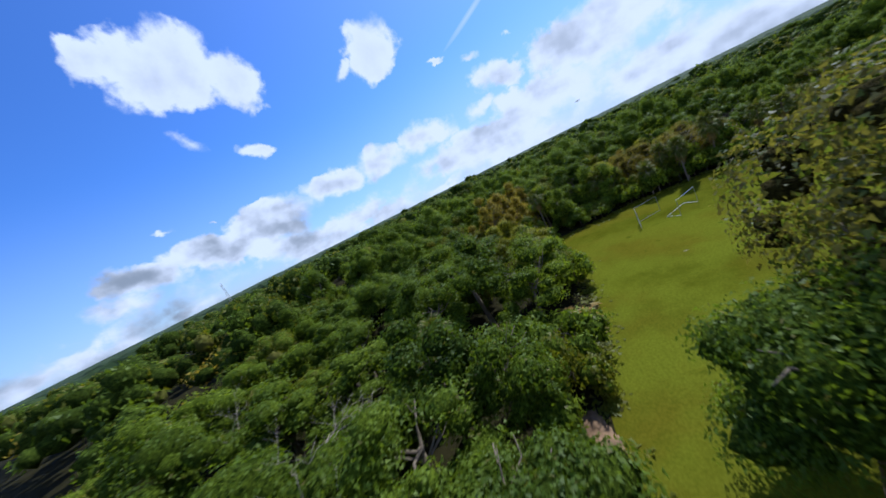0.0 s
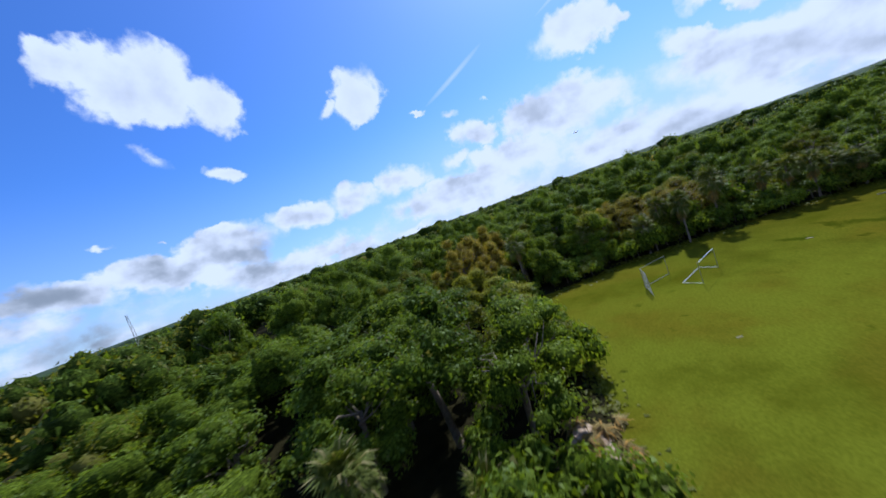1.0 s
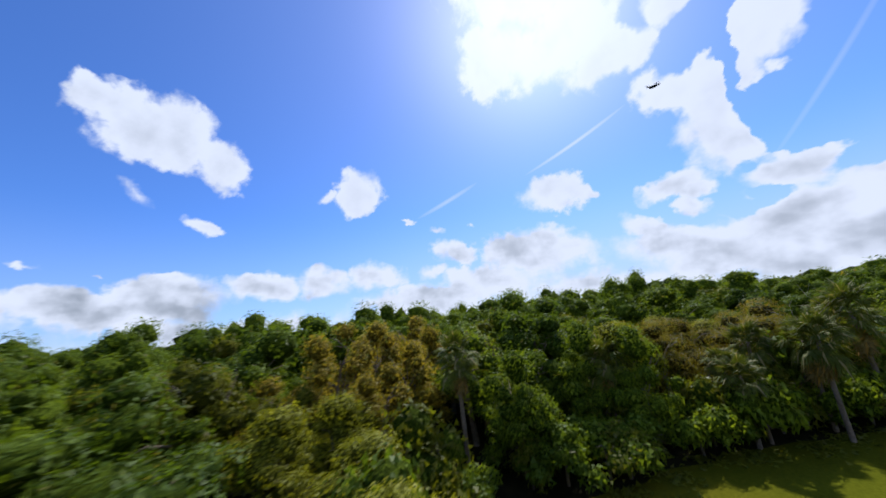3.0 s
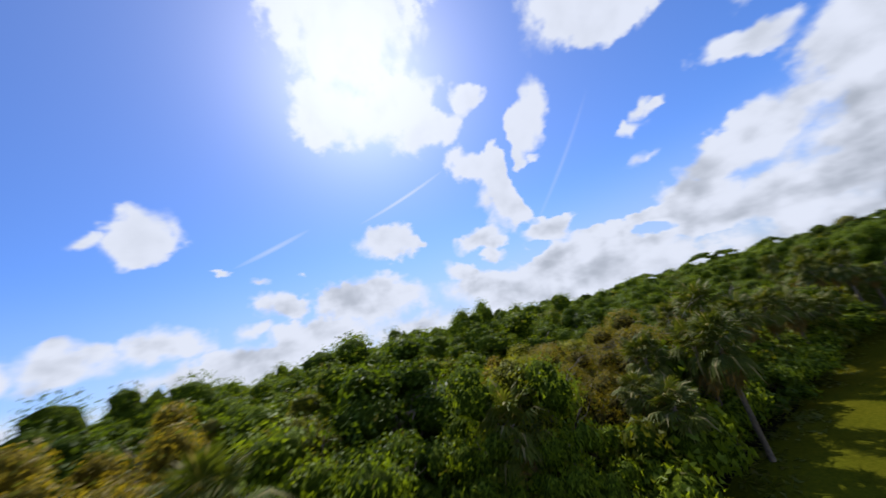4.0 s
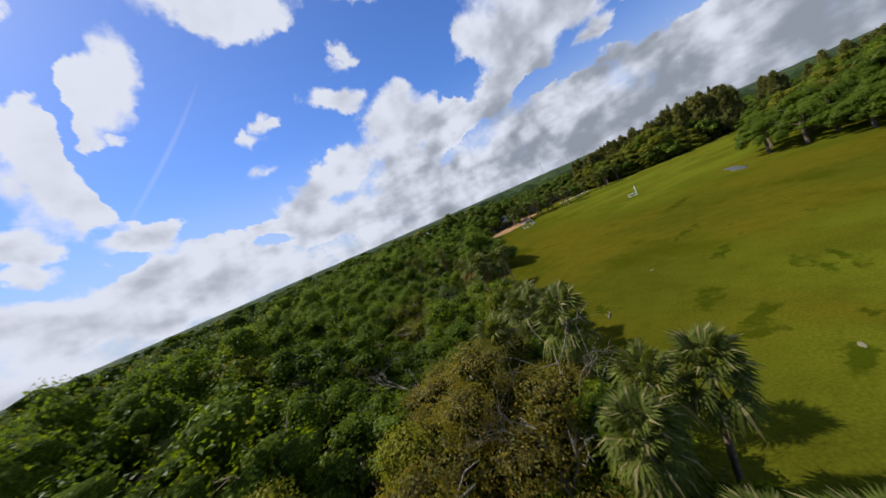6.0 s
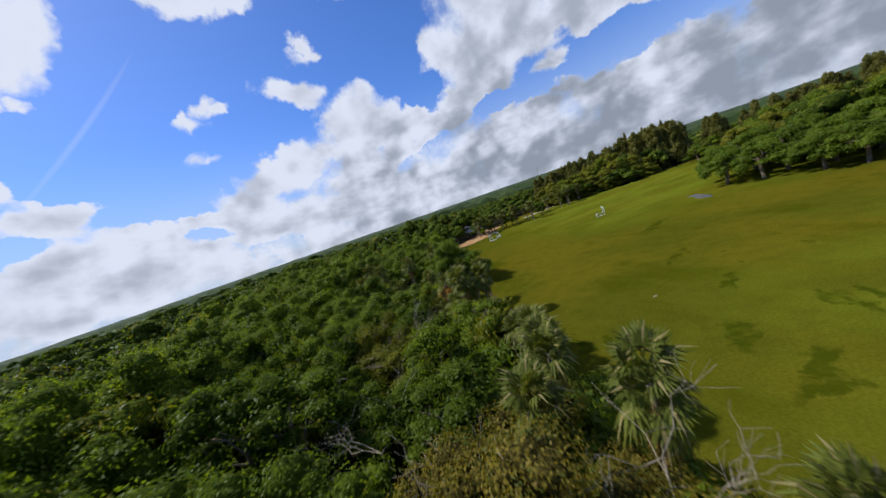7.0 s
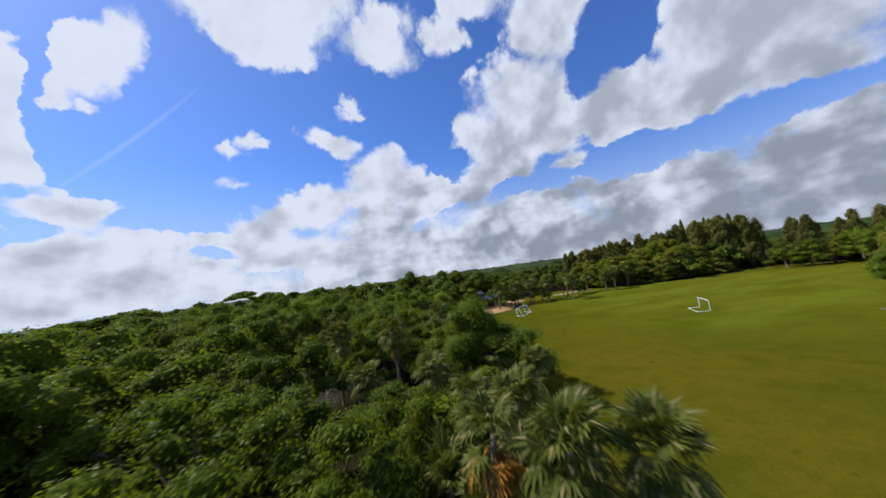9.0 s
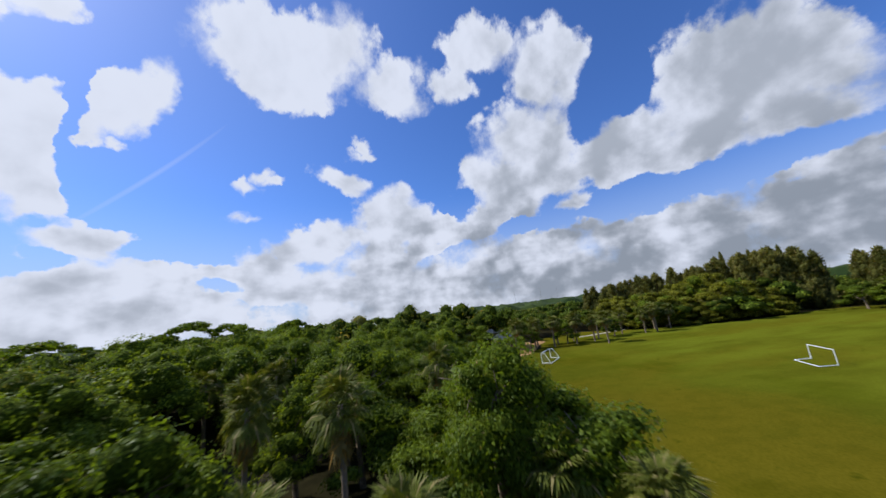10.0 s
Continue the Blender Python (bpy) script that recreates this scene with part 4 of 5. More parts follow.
for x, y, top, wide in ((6.6, -26.0, 8.2, 0.9), (-5.2, 2.2, 8.4, 1.0), (-9.0, -2.2, 11.0, 1.1)):
    special(FINE[4], x, y, top, wide)
for k, x, y, top, wide in ((2, 35.0, -20.8, 8.8, 1.25), (0, 33.4, -25.6, 10.8, 1.5), (5, 31.2, -19.4, 7.6, 1.2), (3, 46.8, -22.8, 8.4, 1.1), (1, 46.2, -27.8, 9.8, 1.35), (0, 35.6, -30.4, 9.6, 1.3), (4, 29.6, -23.6, 9.4, 1.3)):
    special(FINE[k], x, y, top, wide)
for x, y, top, wide in ((1.2, 0.4, 8.2, 0.95), (-1.8, 2.4, 8.0, 1.0)):
    special(DRY, x, y, top, wide)
for x, y, top, wide in ((4.6, -3.6, 7.6, 0.8), (2.2, -6.0, 8.2, 0.9), (6.0, -12.5, 7.0, 0.8)):
    special(FINE[5], x, y, top, wide)
YELLOW = tree_kind("tree", 14, HIGH, 2.5, LEAF_YELLOW, 5600, 0.145, count=20, size=1.2, inner=INNER_OLIVE, label="yellow green bushy tree at the edge of the woods")
YELLOW.matrix_basis = Matrix.Translation((3.0, -3.6, 0)) @ Matrix.Diagonal((0.95, 0.95, 1.0, 1))
SPECIAL.append((3.0, -3.6))
for x, y, top, wide in ((11.5, -24.5, 6.6, 0.9), (9.0, -22.0, 6.4, 0.85), (-3.6, 8.4, 6.8, 0.9), (0.4, -3.0, 7.0, 1.0), (-9.5, 7.5, 7.4, 0.9)):
    special(YELLOW, x, y, top, wide)
for x, y, top, wide in ((-4.0, 5.4, 7.4, 0.9), (-7.0, 4.0, 8.0, 0.9), (-1.6, -0.6, 7.4, 0.9), (-5.0, -0.4, 7.6, 0.95)):
    special(RUST, x, y, top, wide)
set_tree(DRY, -0.5, 11.0, 8.8, 1.2)
set_tree(DRY, 1.8, 7.2, 7.6, 1.1)
set_tree(DRY, -2.8, 6.0, 7.8, 1.2)
set_tree(DRY, 0.6, 3.0, 6.4, 1.0)
set_tree(DRY, 2.0, 14.6, 7.2, 1.1)
set_tree(DRY, -2.6, 14.0, 7.0, 1.0)
set_tree(DRY, 3.0, 10.4, 6.6, 0.9)
set_tree(YELLOW, 12.5, -20.5, 5.2, 1.0)
set_tree(YELLOW, 17, -18.5, 5.0, 0.9)
for x, y, top, wide in ((1.5, 54.9, 5.2, 0.9), (3, 52.6, 4.8, 0.85), (0.2, 53.1, 5.3, 0.95), (4.1, 51.1, 4.2, 0.8), (8.1, 55.1, 4, 0.8), (5.3, 54.7, 4.6, 0.85), (2, 49.9, 4.6, 0.8)):
    special(FINE[pick0.choice((2, 5, 0))], x, y, top, wide)
BIG = tree_kind("tree", 9, HIGH, 3.1, LEAF, 13500, 0.13, low=0.05, count=36, size=1.15, thick=0.2, label="large dark green leafy tree beside the lawn")
set_tree(BIG, 8.6, 61.2, 10.0, 1.15)
set_tree(FINE[3], 11.6, 59.4, 7.6, 1.35)
set_tree(FINE[0], 10.3, 64.2, 8.4, 1.3)
BIG.matrix_basis = Matrix.Translation((54.3, -12.0, 0)) @ Matrix.Diagonal((1.35, 1.35, 1.3, 1))
BROWN = tree_kind("tree", 10, HIGH, 2.8, LEAF_BROWN, 12500, 0.125, low=0.2, count=38, size=1.1, core=0.42, thick=0.18, inner=INNER_DRY, label="tall tree with thin brownish leaves beside the lawn")
BROWN.matrix_basis = Matrix.Translation((51.6, -7.2, 0)) @ Matrix.Diagonal((1.75, 1.75, 1.85, 1))
set_tree(FINE[1], 58.5, -8.0, 12.5, 1.7)
set_tree(FINE[0], 63, -5.0, 12.5, 1.7)
taken = SPECIAL + [(-0.5, 11), (1.8, 7.2), (-2.8, 6), (0.6, 3), (2, 14.6), (-2.6, 14), (3, 10.4), (12.5, -20.5), (17, -18.5), (8.6, 61.2), (11.6, 59.4), (10.3, 64.2)] + kept_palms

# the first of each kind stands in the woods too
for k, ob in enumerate(FINE + COARSE + [RUST, DRY] + PALMS + [PALM_ORANGE, PALM_LOW]):
    at_x, at_y = -9.0 - 5.0 * (k % 3), 28.0 + 3.4 * k
    ob.matrix_basis = pose(at_x, at_y, 0, 0, 0, 40 * k)
    taken.append((at_x, at_y))
RUST.matrix_basis, DRY.matrix_basis = pose(4.6, -27.0, 0, 0, 0, 30), pose(-1.4, 9.0, 0, 0, 0, 70)
for k, ob in enumerate(SHRUBS):
    ob.matrix_basis = pose(6.2, 14.0 + 2.5 * k, 0, 0, 0, 50 * k)

# a scatter over the woods: each spot once, nearer ones as trees of their own
spots = []
cell = {}


def free(x, y, gap):
    i, j = int(x // 3), int(y // 3)
    for a in range(i - 2, i + 3):
        for b in range(j - 2, j + 3):
            for px, py in cell.get((a, b), ()):
                if (px - x) ** 2 + (py - y) ** 2 < gap * gap:
                    return False
    return True


def claim(x, y):
    cell.setdefault((int(x // 3), int(y // 3)), []).append((x, y))


for x, y in taken:
    claim(x, y)
for x, y in kept_palms:
    claim(x + 0.9, y - 0.9)
    claim(x - 0.9, y - 0.9)
pick = random.Random(5)
CLEARING = [(17, 107), (28, 105.5), (36, 107), (42, 117), (48, 130), (43, 134), (35, 131), (28, 123), (17, 115)]
POND = (-7.7, 72.0)
GAPS = [(37.6, -17.6, 4.0), (40.6, -28.6, 4.6), (40.4, -23.6, 4.6), (40.2, -20.0, 4.2), (-14.4, 47.8, 3.2), (-16.2, 51.0, 2.6)]
for _ in range(9800):
    x, y = pick.uniform(-45, 72), pick.uniform(-58, 122)
    if inside(FIELD, x, y) or inside(CLEARING, x, y) or math.hypot(x - POND[0], (y - POND[1]) * 0.6) < 5:
        continue
    d = to_edge(x, y)
    if 0.8 < d < 60 and free(x, y, 4.7 if x > 12 and y < -12 else 3.4 if x > -26 and 44 < y < 112 else 4.0) and all(math.hypot(x - cx, y - cy) > cr for cx, cy, cr in GAPS):
        claim(x, y)
        spots.append((d, x, y))
near = [s for s in spots if s[0] < 24 and (s[1] < 40 or s[2] < 0)]
near.sort()
near_set = set(near[:285])
for d, x, y in near_set:
    h = min(wood_height(x, y) * pick.uniform(0.78, 1.12), headroom(x, y))
    r = pick.random()
    row = FINE if d < 12 or (x > 10 and y < -12 and d < 14) else COARSE
    kind = row[0 if r < 0.24 else 1 if r < 0.46 else 3 if r < 0.66 else 2 if r < 0.8 else 4 if r < 0.9 else 5]
    set_tree(kind, x, y, h, pick.uniform(1.2, 1.6) if x > 12 and y < -12 else None)

# shrubs that close the edge of the woods
for k, (x, y) in enumerate(rough_outline(EDGE, 1.7, 0.8, 8)[:-1]):
    if to_edge(x, y) < 3 and x < 60 and y < 135 and not (x > 19 and y > 100) and not (40 < y < 52 and k % 2) and not 34 < y < 41 and math.hypot(x - 36, y + 17) > 4 and not (46 < x < 57 and y < -17):
        s = pick.uniform(0.8, 1.6) * (0.65 if 40 < y < 72 else 1)
        nx, ny = (-0.9, 0.2) if y > -14 else (0.0, -0.9)
        copy_thing(SHRUBS[k % 3], Matrix.Translation((x + nx, y + ny, 0)) @ pose(0, 0, 0, 0, 0, pick.uniform(0, 360)) @ Matrix.Diagonal((s, s, s * pick.uniform(0.7, 1.3), 1)))


for k, (x, y) in enumerate(rough_outline(EDGE, 2.6, 0.9, 31)[:-1]):
    if to_edge(x, y) < 3 and x < 58 and y < 130 and not (x > 17 and y > 100) and not 34 < y < 41 and math.hypot(x - 36, y + 17) > 4:
        nx, ny = (-3.2, 0.6) if y > -14 else (0.0, -2.8)
        s = pick.uniform(1.3, 2.0) * (0.7 if 52 < y < 72 else 1)
        copy_thing(SHRUBS[(k + 1) % 3], Matrix.Translation((x + nx, y + ny, 0)) @ pose(0, 0, 0, 0, 0, pick.uniform(0, 360)) @ Matrix.Diagonal((s, s, s * pick.uniform(0.8, 1.2), 1)))


def gather(name, items, kinds, label, inner):
    """Many trees too far off or too many to count, as one mesh of crowns."""
    vs, ts, qs, tm, qm, at = [], [], [], [], [], 0
    for x, y, h, wide, k in items:
        v, t, q = kinds[k][0]
        a = pick.uniform(0, 6.283)
        c, s = math.cos(a), math.sin(a)
        v2 = np.stack([(v[:, 0] * c - v[:, 1] * s) * wide + x, (v[:, 0] * s + v[:, 1] * c) * wide + y, v[:, 2] * h / HIGH], 1)
        vs.append(v2)
        ts.append(t + at)
        qs.append(q + at)
        qm.append((kinds[k][1], len(q)))
        at += len(v)
    mats = [inner, LEAF, LEAF_FRESH, LEAF_OLIVE, LEAF_RUST, LEAF_PINE]
    me = mesh_of(name, np.concatenate(vs), [np.concatenate(ts)] + qs, mats, [0] + [m for m, _ in qm], smooth=True)
    return tagged(new(name, me), label, "woods", kind="stuff")


MID = [(crown_arrays(60 + k, 2.9, 2.6, 7.0, 20, 1.25, 1900, 0.175, core=0.85), 1 + (k % 3 if k < 5 else 0)) for k in range(7)]
mid_items = []
for s in spots:
    if s not in near_set:
        d, x, y = s
        mid_items.append((x, y, wood_height(x, y) * pick.uniform(0.76, 1.1), pick.uniform(1.1, 1.5), pick.choice((0, 0, 0, 3, 3, 6, 6, 5, 1, 4, 2))))
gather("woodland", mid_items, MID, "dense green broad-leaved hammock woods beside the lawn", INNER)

LOW = [(crown_arrays(80 + k, 3.4, 3.0, 7.2, 6, 2.3, 84, 0.6, core=0.95), (1, 1, 2, 3, 1, 4)[k]) for k in range(6)]
LOW += [(crown_arrays(90 + k, 3.2, 2.8, 7.2, 13, 1.5, 340, 0.42, core=0.9), (1, 1, 2, 3, 1, 4)[k]) for k in range(6)]
far_items = []
cell.clear()
for _ in range(16000):
    a, d = pick.uniform(0, 2 * math.pi), 40 + 300 * math.sqrt(pick.random())
    x, y = 10 + d * math.cos(a), 20 + d * math.sin(a)
    if inside(FIELD, x, y) or x > 230 or y < -190 or (x > 70 and y < 10) or (x > 100 and y > 260) or inside(CLEARING, x, y) or (y < -40 and math.atan2(y + 18, x - 63) > radians(-108))  or (-46 < x < 73 and -59 < y < 123 and to_edge(x, y) < 60):
        continue
    e = to_edge(x, y)
    if e > 2.5 and free(x, y, 5.6 if e < 50 else 6.8):
        claim(x, y)
        h = (12.2 if x < 40 else 8.4) * (0.86 if y > 60 else 1) + (1.3 if pick.random() < 0.12 else 0) + 2.5 * dip(x, y, 112, 139, 18) - 1.7 * dip(x, y, 62, 140, 24) - 3.0 * dip(x, y, -41, -68, 9) + 2.5 * dip(x, y, 122, 63, 44) + 2.2 * noise.noise(Vector((x * 0.04, y * 0.04, 1))) + 1.2 * noise.noise(Vector((x * 0.15, y * 0.15, 4)))
        far_items.append((x, y, h * pick.uniform(0.85, 1.12), pick.uniform(1.15, 1.6), pick.choice((0, 0, 1, 4, 2, 3, 3, 5) if x < 60 else (2, 3, 3, 3, 2, 0)) + (6 if e < 74 and x < 66 else 0)))
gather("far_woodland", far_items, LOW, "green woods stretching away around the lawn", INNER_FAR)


def canopy():
    """The distant forest roof as one uneven surface, out to the horizon."""
    rings = np.geomspace(270, 4500, 90)
    n = 400
    ang = np.arange(n) * 2 * np.pi / n
    v = []
    for k, rad in enumerate(rings):
        for a in ang:
            x, y = 10 + rad * math.cos(a), 20 + rad * math.sin(a)
            cellsize = max(7.0, rad * 0.016)
            z = 9.8 + 4.6 * noise.noise(Vector((x / cellsize, y / cellsize, 0.5))) + 1.2 * noise.noise(Vector((x * 0.02, y * 0.02, 7)))
            v.append((x, y, z if k else 0.5))
    q = []
    for k in range(len(rings) - 1):
        a = k * n + np.arange(n)
        b = k * n + (np.arange(n) + 1) % n
        q.append(np.stack([a, b, b + n, a + n], 1))
    me = mesh_of("far_canopy", np.array(v), [np.concatenate(q)], [CANOPY], smooth=False)
    return tagged(new("far_canopy", me), "flat green forest reaching the horizon", "woods", kind="stuff")


CANOPY = foliage("forest_roof", (0.017, 0.036, 0.007), (0.072, 0.100, 0.020), dry=(0.10, 0.09, 0.03), dry_share=0.05, gloss=1.0, through_light=0.0, vary=False, patch_scale=0.035)
canopy()

# ---- taller trees round the lawn ----
def casuarina(seed, height=20.0):
    """A tall dark wispy conifer with drooping tufts."""
    r = np.random.default_rng(seed)
    t = root("pine_tree", "tall dark wispy pine behind the lawn", "pine tree", "pines behind the lawn")
    v, q, c = tube([(0, 0, -0.2), (0.2, 0, height * 0.5), (0, 0.1, height * 0.97)], [0.4, 0.26, 0.05], 7)
    part_of("trunk", mesh_of("trunk", v, [q, c], [BARK], smooth=True), t)
    cen, rad = [], []
    for k in range(34):
        z = height * (0.06 + 0.88 * k / 33)
        w_ = (3.4 * (1 - k / 33) ** 0.8 + 0.25) * r.uniform(0.45, 1.1)
        a = k * 2.4 + r.uniform(-0.5, 0.5)
        cen.append((math.cos(a) * w_ * 0.6, math.sin(a) * w_ * 0.6, z))
        rad.append(1.75 * r.uniform(0.7, 1.1) * (1.15 - 0.7 * k / 33))
    cen, rad = np.array(cen), np.array(rad)
    bv, bf = BALL1
    vs, ts, at = [], [], 0
    for p, b in zip(cen, rad):
        vs.append(p + bv * b * (1 + r.uniform(-0.25, 0.2, (len(bv), 1))) * np.array([0.36, 0.36, 1.9]))
        ts.append(bf + at)
        at += len(bv)
    k = r.choice(len(cen), 2800)
    d = r.normal(size=(2800, 3))
    d /= np.linalg.norm(d, axis=1, keepdims=True)
    lv, lq = leaf_cards(cen[k] + d * rad[k][:, None] * r.uniform(0.4, 1.15, (2800, 1)) * np.array([0.62, 0.62, 1.9]), d, 0.8, r, -1.4, 0.13)
    part_of("crown", leafy_mesh("crown", (np.concatenate(vs + [lv]), np.concatenate(ts), lq + at), LEAF_PINE, INNER_PINE), t)
    return t


PINES = [casuarina(101), casuarina(102), casuarina(103)]


for k, ob in enumerate(PINES):
    ob.matrix_basis = pose(118 + 5 * k, 133 - 5 * k, 0)


def pine(x, y, top):
    s = top / 20.0
    copy_thing(pick.choice(PINES), Matrix.Translation((x, y, 0)) @ pose(0, 0, 0, 0, 0, pick.uniform(0, 360)) @ Matrix.Diagonal((s * 2.2, s * 2.2, s, 1)))


# a belt of pines north-east of the lawn, highest where it meets the grass
for k in range(64):
    s = k / 63
    x, y = 86 + 42 * s + pick.uniform(-3, 3), 163 - 43 * s ** 0.9 + pick.uniform(-3, 6)
    pine(x, y, (13.6 + 5.4 * min(1, s * 1.15)) * pick.uniform(0.84, 1.04))
for k in range(20):
    pine(128 + pick.uniform(-6.5, 6), 118 + pick.uniform(-5, 9), 18.8 * pick.uniform(0.8, 1.03))
for k in range(5):
    pine(136.5 + pick.uniform(-2.5, 3), 108 + pick.uniform(-2.5, 3), 15.4 * pick.uniform(0.8, 1.03))
for k in range(34):
    s = k / 33
    pine(146 + 22 * s + pick.uniform(-3, 3), 104 - 32 * s + pick.uniform(-3, 3), (14.2 + 2.4 * s) * pick.uniform(0.82, 1.06))

HEDGE = tree_kind("tree", 64, HIGH, 3.0, LEAF_HEDGE, 3000, 0.22, low=-0.1, count=44, size=0.95, core=0.92, inner=INNER_OLIVE, label="olive yellow rounded tree in front of the pines")
HEDGE.matrix_basis = pose(100, 122, 0, 0, 0, 0)
# olive green trees in front of the pines
for k in range(74):
    s = (k % 37) / 36
    x = 73 + 38 * s + pick.uniform(-1, 1)
    y = 127.0 - 12.0 * s ** 0.7 + (pick.uniform(-0.5, 4) if k < 37 else pick.uniform(6, 14))
    top = (8.0 if k < 37 else 9.6) + 3.6 * math.exp(-((x - 102) / 9.0) ** 2) - (2.5 if x > 107 else 0)
    set_tree(pick.choice((HEDGE, HEDGE, HEDGE, COARSE[4], COARSE[2])), x, y, top * pick.uniform(0.78, 1.1), 0.95 + top * 0.05)
for x, y, top in ((123, 100, 7.6), (127, 97, 8.2), (131, 96, 7.8), (134, 92, 9.0), (120, 104, 6.0), (138, 97, 10.0), (141, 90, 11.0), (128, 91, 8.0), (146, 94, 12.0), (134, 84, 10.0), (142, 82, 12.0), (150, 86, 13.0)):
    set_tree(pick.choice((COARSE[0], COARSE[4], COARSE[2])), x, y, top, 1.4)
for x, y, top in ((122, 101.5, 6.6), (125.5, 99, 7.2), (129, 98.5, 6.4)):
    set_palm(PALMS[0], x, y, top, x * 37)

# spreading shade trees that stand on the lawn
LAWN_TREE = tree_kind("tree", 61, HIGH, 3.9, LEAF, 5200, 0.24, low=0.22, count=38, size=1.2, thick=0.24, label="broad dark green shade tree standing on the lawn")
LAWN_TREE.matrix_basis = pose(78.5, 57, 0)
for x, y, top, wide in ((69.6, 57, 7.4, 1.05), (71, 51.5, 7.8, 1.15), (71.8, 43.2, 7.2, 1.1), (72.2, 38.5, 7.4, 1.15), (75, 61, 8.6, 1.2), (76.5, 51, 9.0, 1.3), (77, 44.5, 8.6, 1.25), (82, 50, 10.0, 1.4), (83, 42, 9.6, 1.4),
                        (82, 60, 10.0, 1.4), (78, 36, 9.0, 1.3), (86, 34, 10.4, 1.4)):
    set_tree(LAWN_TREE, x, y, top, wide)
for x, y, top in ((90, 52, 11.4), (92, 60, 11.4), (91, 44, 11.6), (99, 57, 12.4), (98, 66, 11.6), (100, 47, 12.6), (108, 62, 12.6), (108, 72, 12.0), (96, 36, 12.0), (110, 52, 13.4), (118, 66, 13.2), (118, 76, 12.4), (90, 68, 10.2)):
    set_tree(pick.choice((HEDGE, HEDGE, COARSE[4], COARSE[2])), x, y, top, 1.7)
set_tree(LAWN_TREE, 10.3, -60.8, 13.9, 1.0)
set_tree(COARSE[0], 5, -80, 12.5, 2.0)
set_tree(COARSE[3], -1, -74, 12.0, 1.8)

# flat-topped trees that rise above the woods
UMBRELLA = root("tree", "flat-topped tree rising above the woods", "tree", "trees of the woods")
part_of("trunk", limb_mesh("trunk", limbs(71, 14.0, 3.4, 0.22, 7), BARK), UMBRELLA)
part_of("crown", leafy_mesh("crown", crown_arrays(72, 3.4, 11.8, 13.6, 15, 1.1, 1100, 0.4, core=0.8, stretch=0.5), LEAF), UMBRELLA)
UMBRELLA.matrix_basis = pose(-70, 80, 0)
for x, y, top, wide in ((-34, 109.9, 12.3, 0.7), (-29.8, 112.1, 14.0, 1.1), (-24.6, 114.4, 13.1, 1.0), (-14.7, 117.7, 12.6, 0.9), (-45, 102.2, 12.9, 1.5), (-48.6, 98.8, 12.4, 1.6)):
    s = top / 14.0
    copy_thing(UMBRELLA, Matrix.Translation((x, y, 0)) @ pose(0, 0, 0, 0, 0, pick.uniform(0, 360)) @ Matrix.Diagonal((wide, wide, s, 1)))


# ---- bare and fallen wood ----
def bare_tree(seed, height, mt, thick=0.055, twigs=3):
    """A leafless tree: forking limbs that thin out."""
    r = np.random.default_rng(seed)
    bits = []

    def grow(p, d, ln, th, depth):
        mid = p + d * ln * 0.5 + r.normal(size=3) * ln * 0.06
        end = p + d * ln + r.normal(size=3) * ln * 0.1
        bits.append(tube([p, mid, end], [th, th * 0.8, th * 0.55], 5))
        if depth:
            for _ in range(twigs):
                nd = d + r.normal(size=3) * 0.55
                nd[2] = abs(nd[2]) * 0.8
                grow(end if r.random() < 0.6 else mid, nd / np.linalg.norm(nd), ln * r.uniform(0.55, 0.8), th * 0.55, depth - 1)

    grow(np.zeros(3), np.array([0.05, 0.0, 1.0]), height * 0.42, thick, 4)
    t = root("dead_tree", "bare bleached dead tree among the thicket", "tree", "dead trees")
    part_of("bare_wood", limb_mesh("bare_wood", joined(bits), mt), t)
    return t


DEAD = [bare_tree(81, 7.0, BARK_DEAD), bare_tree(82, 7.0, BARK_DEAD)]
DEAD[0].matrix_basis, DEAD[1].matrix_basis = pose(-6, 52, 0), pose(24, -33, 0)
for k, (x, y, top, turn, lean) in enumerate(((1.9, 8.2, 9.0, 20, 12), (3.0, 9.6, 8.4, 140, -8), (3.9, 17.0, 6.4, 60, 0), (-1.6, 15.0, 7.6, 10, 5), (-6, 19.5, 7.4, 0, 0), (47.0, -43.5, 10.6, 30, 25),
                                             (50.4, -37.5, 10.8, 0, -25), (53.0, -31.5, 10.2, 80, 20), (2.9, 54.2, 5.2, 0, 30), (-2.3, 33.7, 8.2, 200, 0))):
    s = top / 7.0
    copy_thing(DEAD[k % 2], Matrix.Translation((x, y, 0)) @ pose(0, 0, 0, lean, 0, turn) @ Matrix.Diagonal((s, s, s, 1)))


# ---- goals on the lawn ----
PAINT = rough_stuff("white_paint", (0.80, 0.80, 0.78), (0.90, 0.90, 0.88), 5.0, 0.5, 0.1)
STEEL = rough_stuff("weathered_grey_pipe", (0.16, 0.15, 0.14), (0.30, 0.29, 0.27), 6.0, 0.6, 0.2)
NET = rough_stuff("grey_net_cord", (0.16, 0.16, 0.14), (0.28, 0.28, 0.25), 6.0, 0.9, 0.0)


def bar(name, a, b, thick, mt, parent, label=""):
    v, q, t = tube([a, b], [thick, thick], 8)
    return part_of(name, mesh_of(name, v, [q, t], [mt]), parent, label)


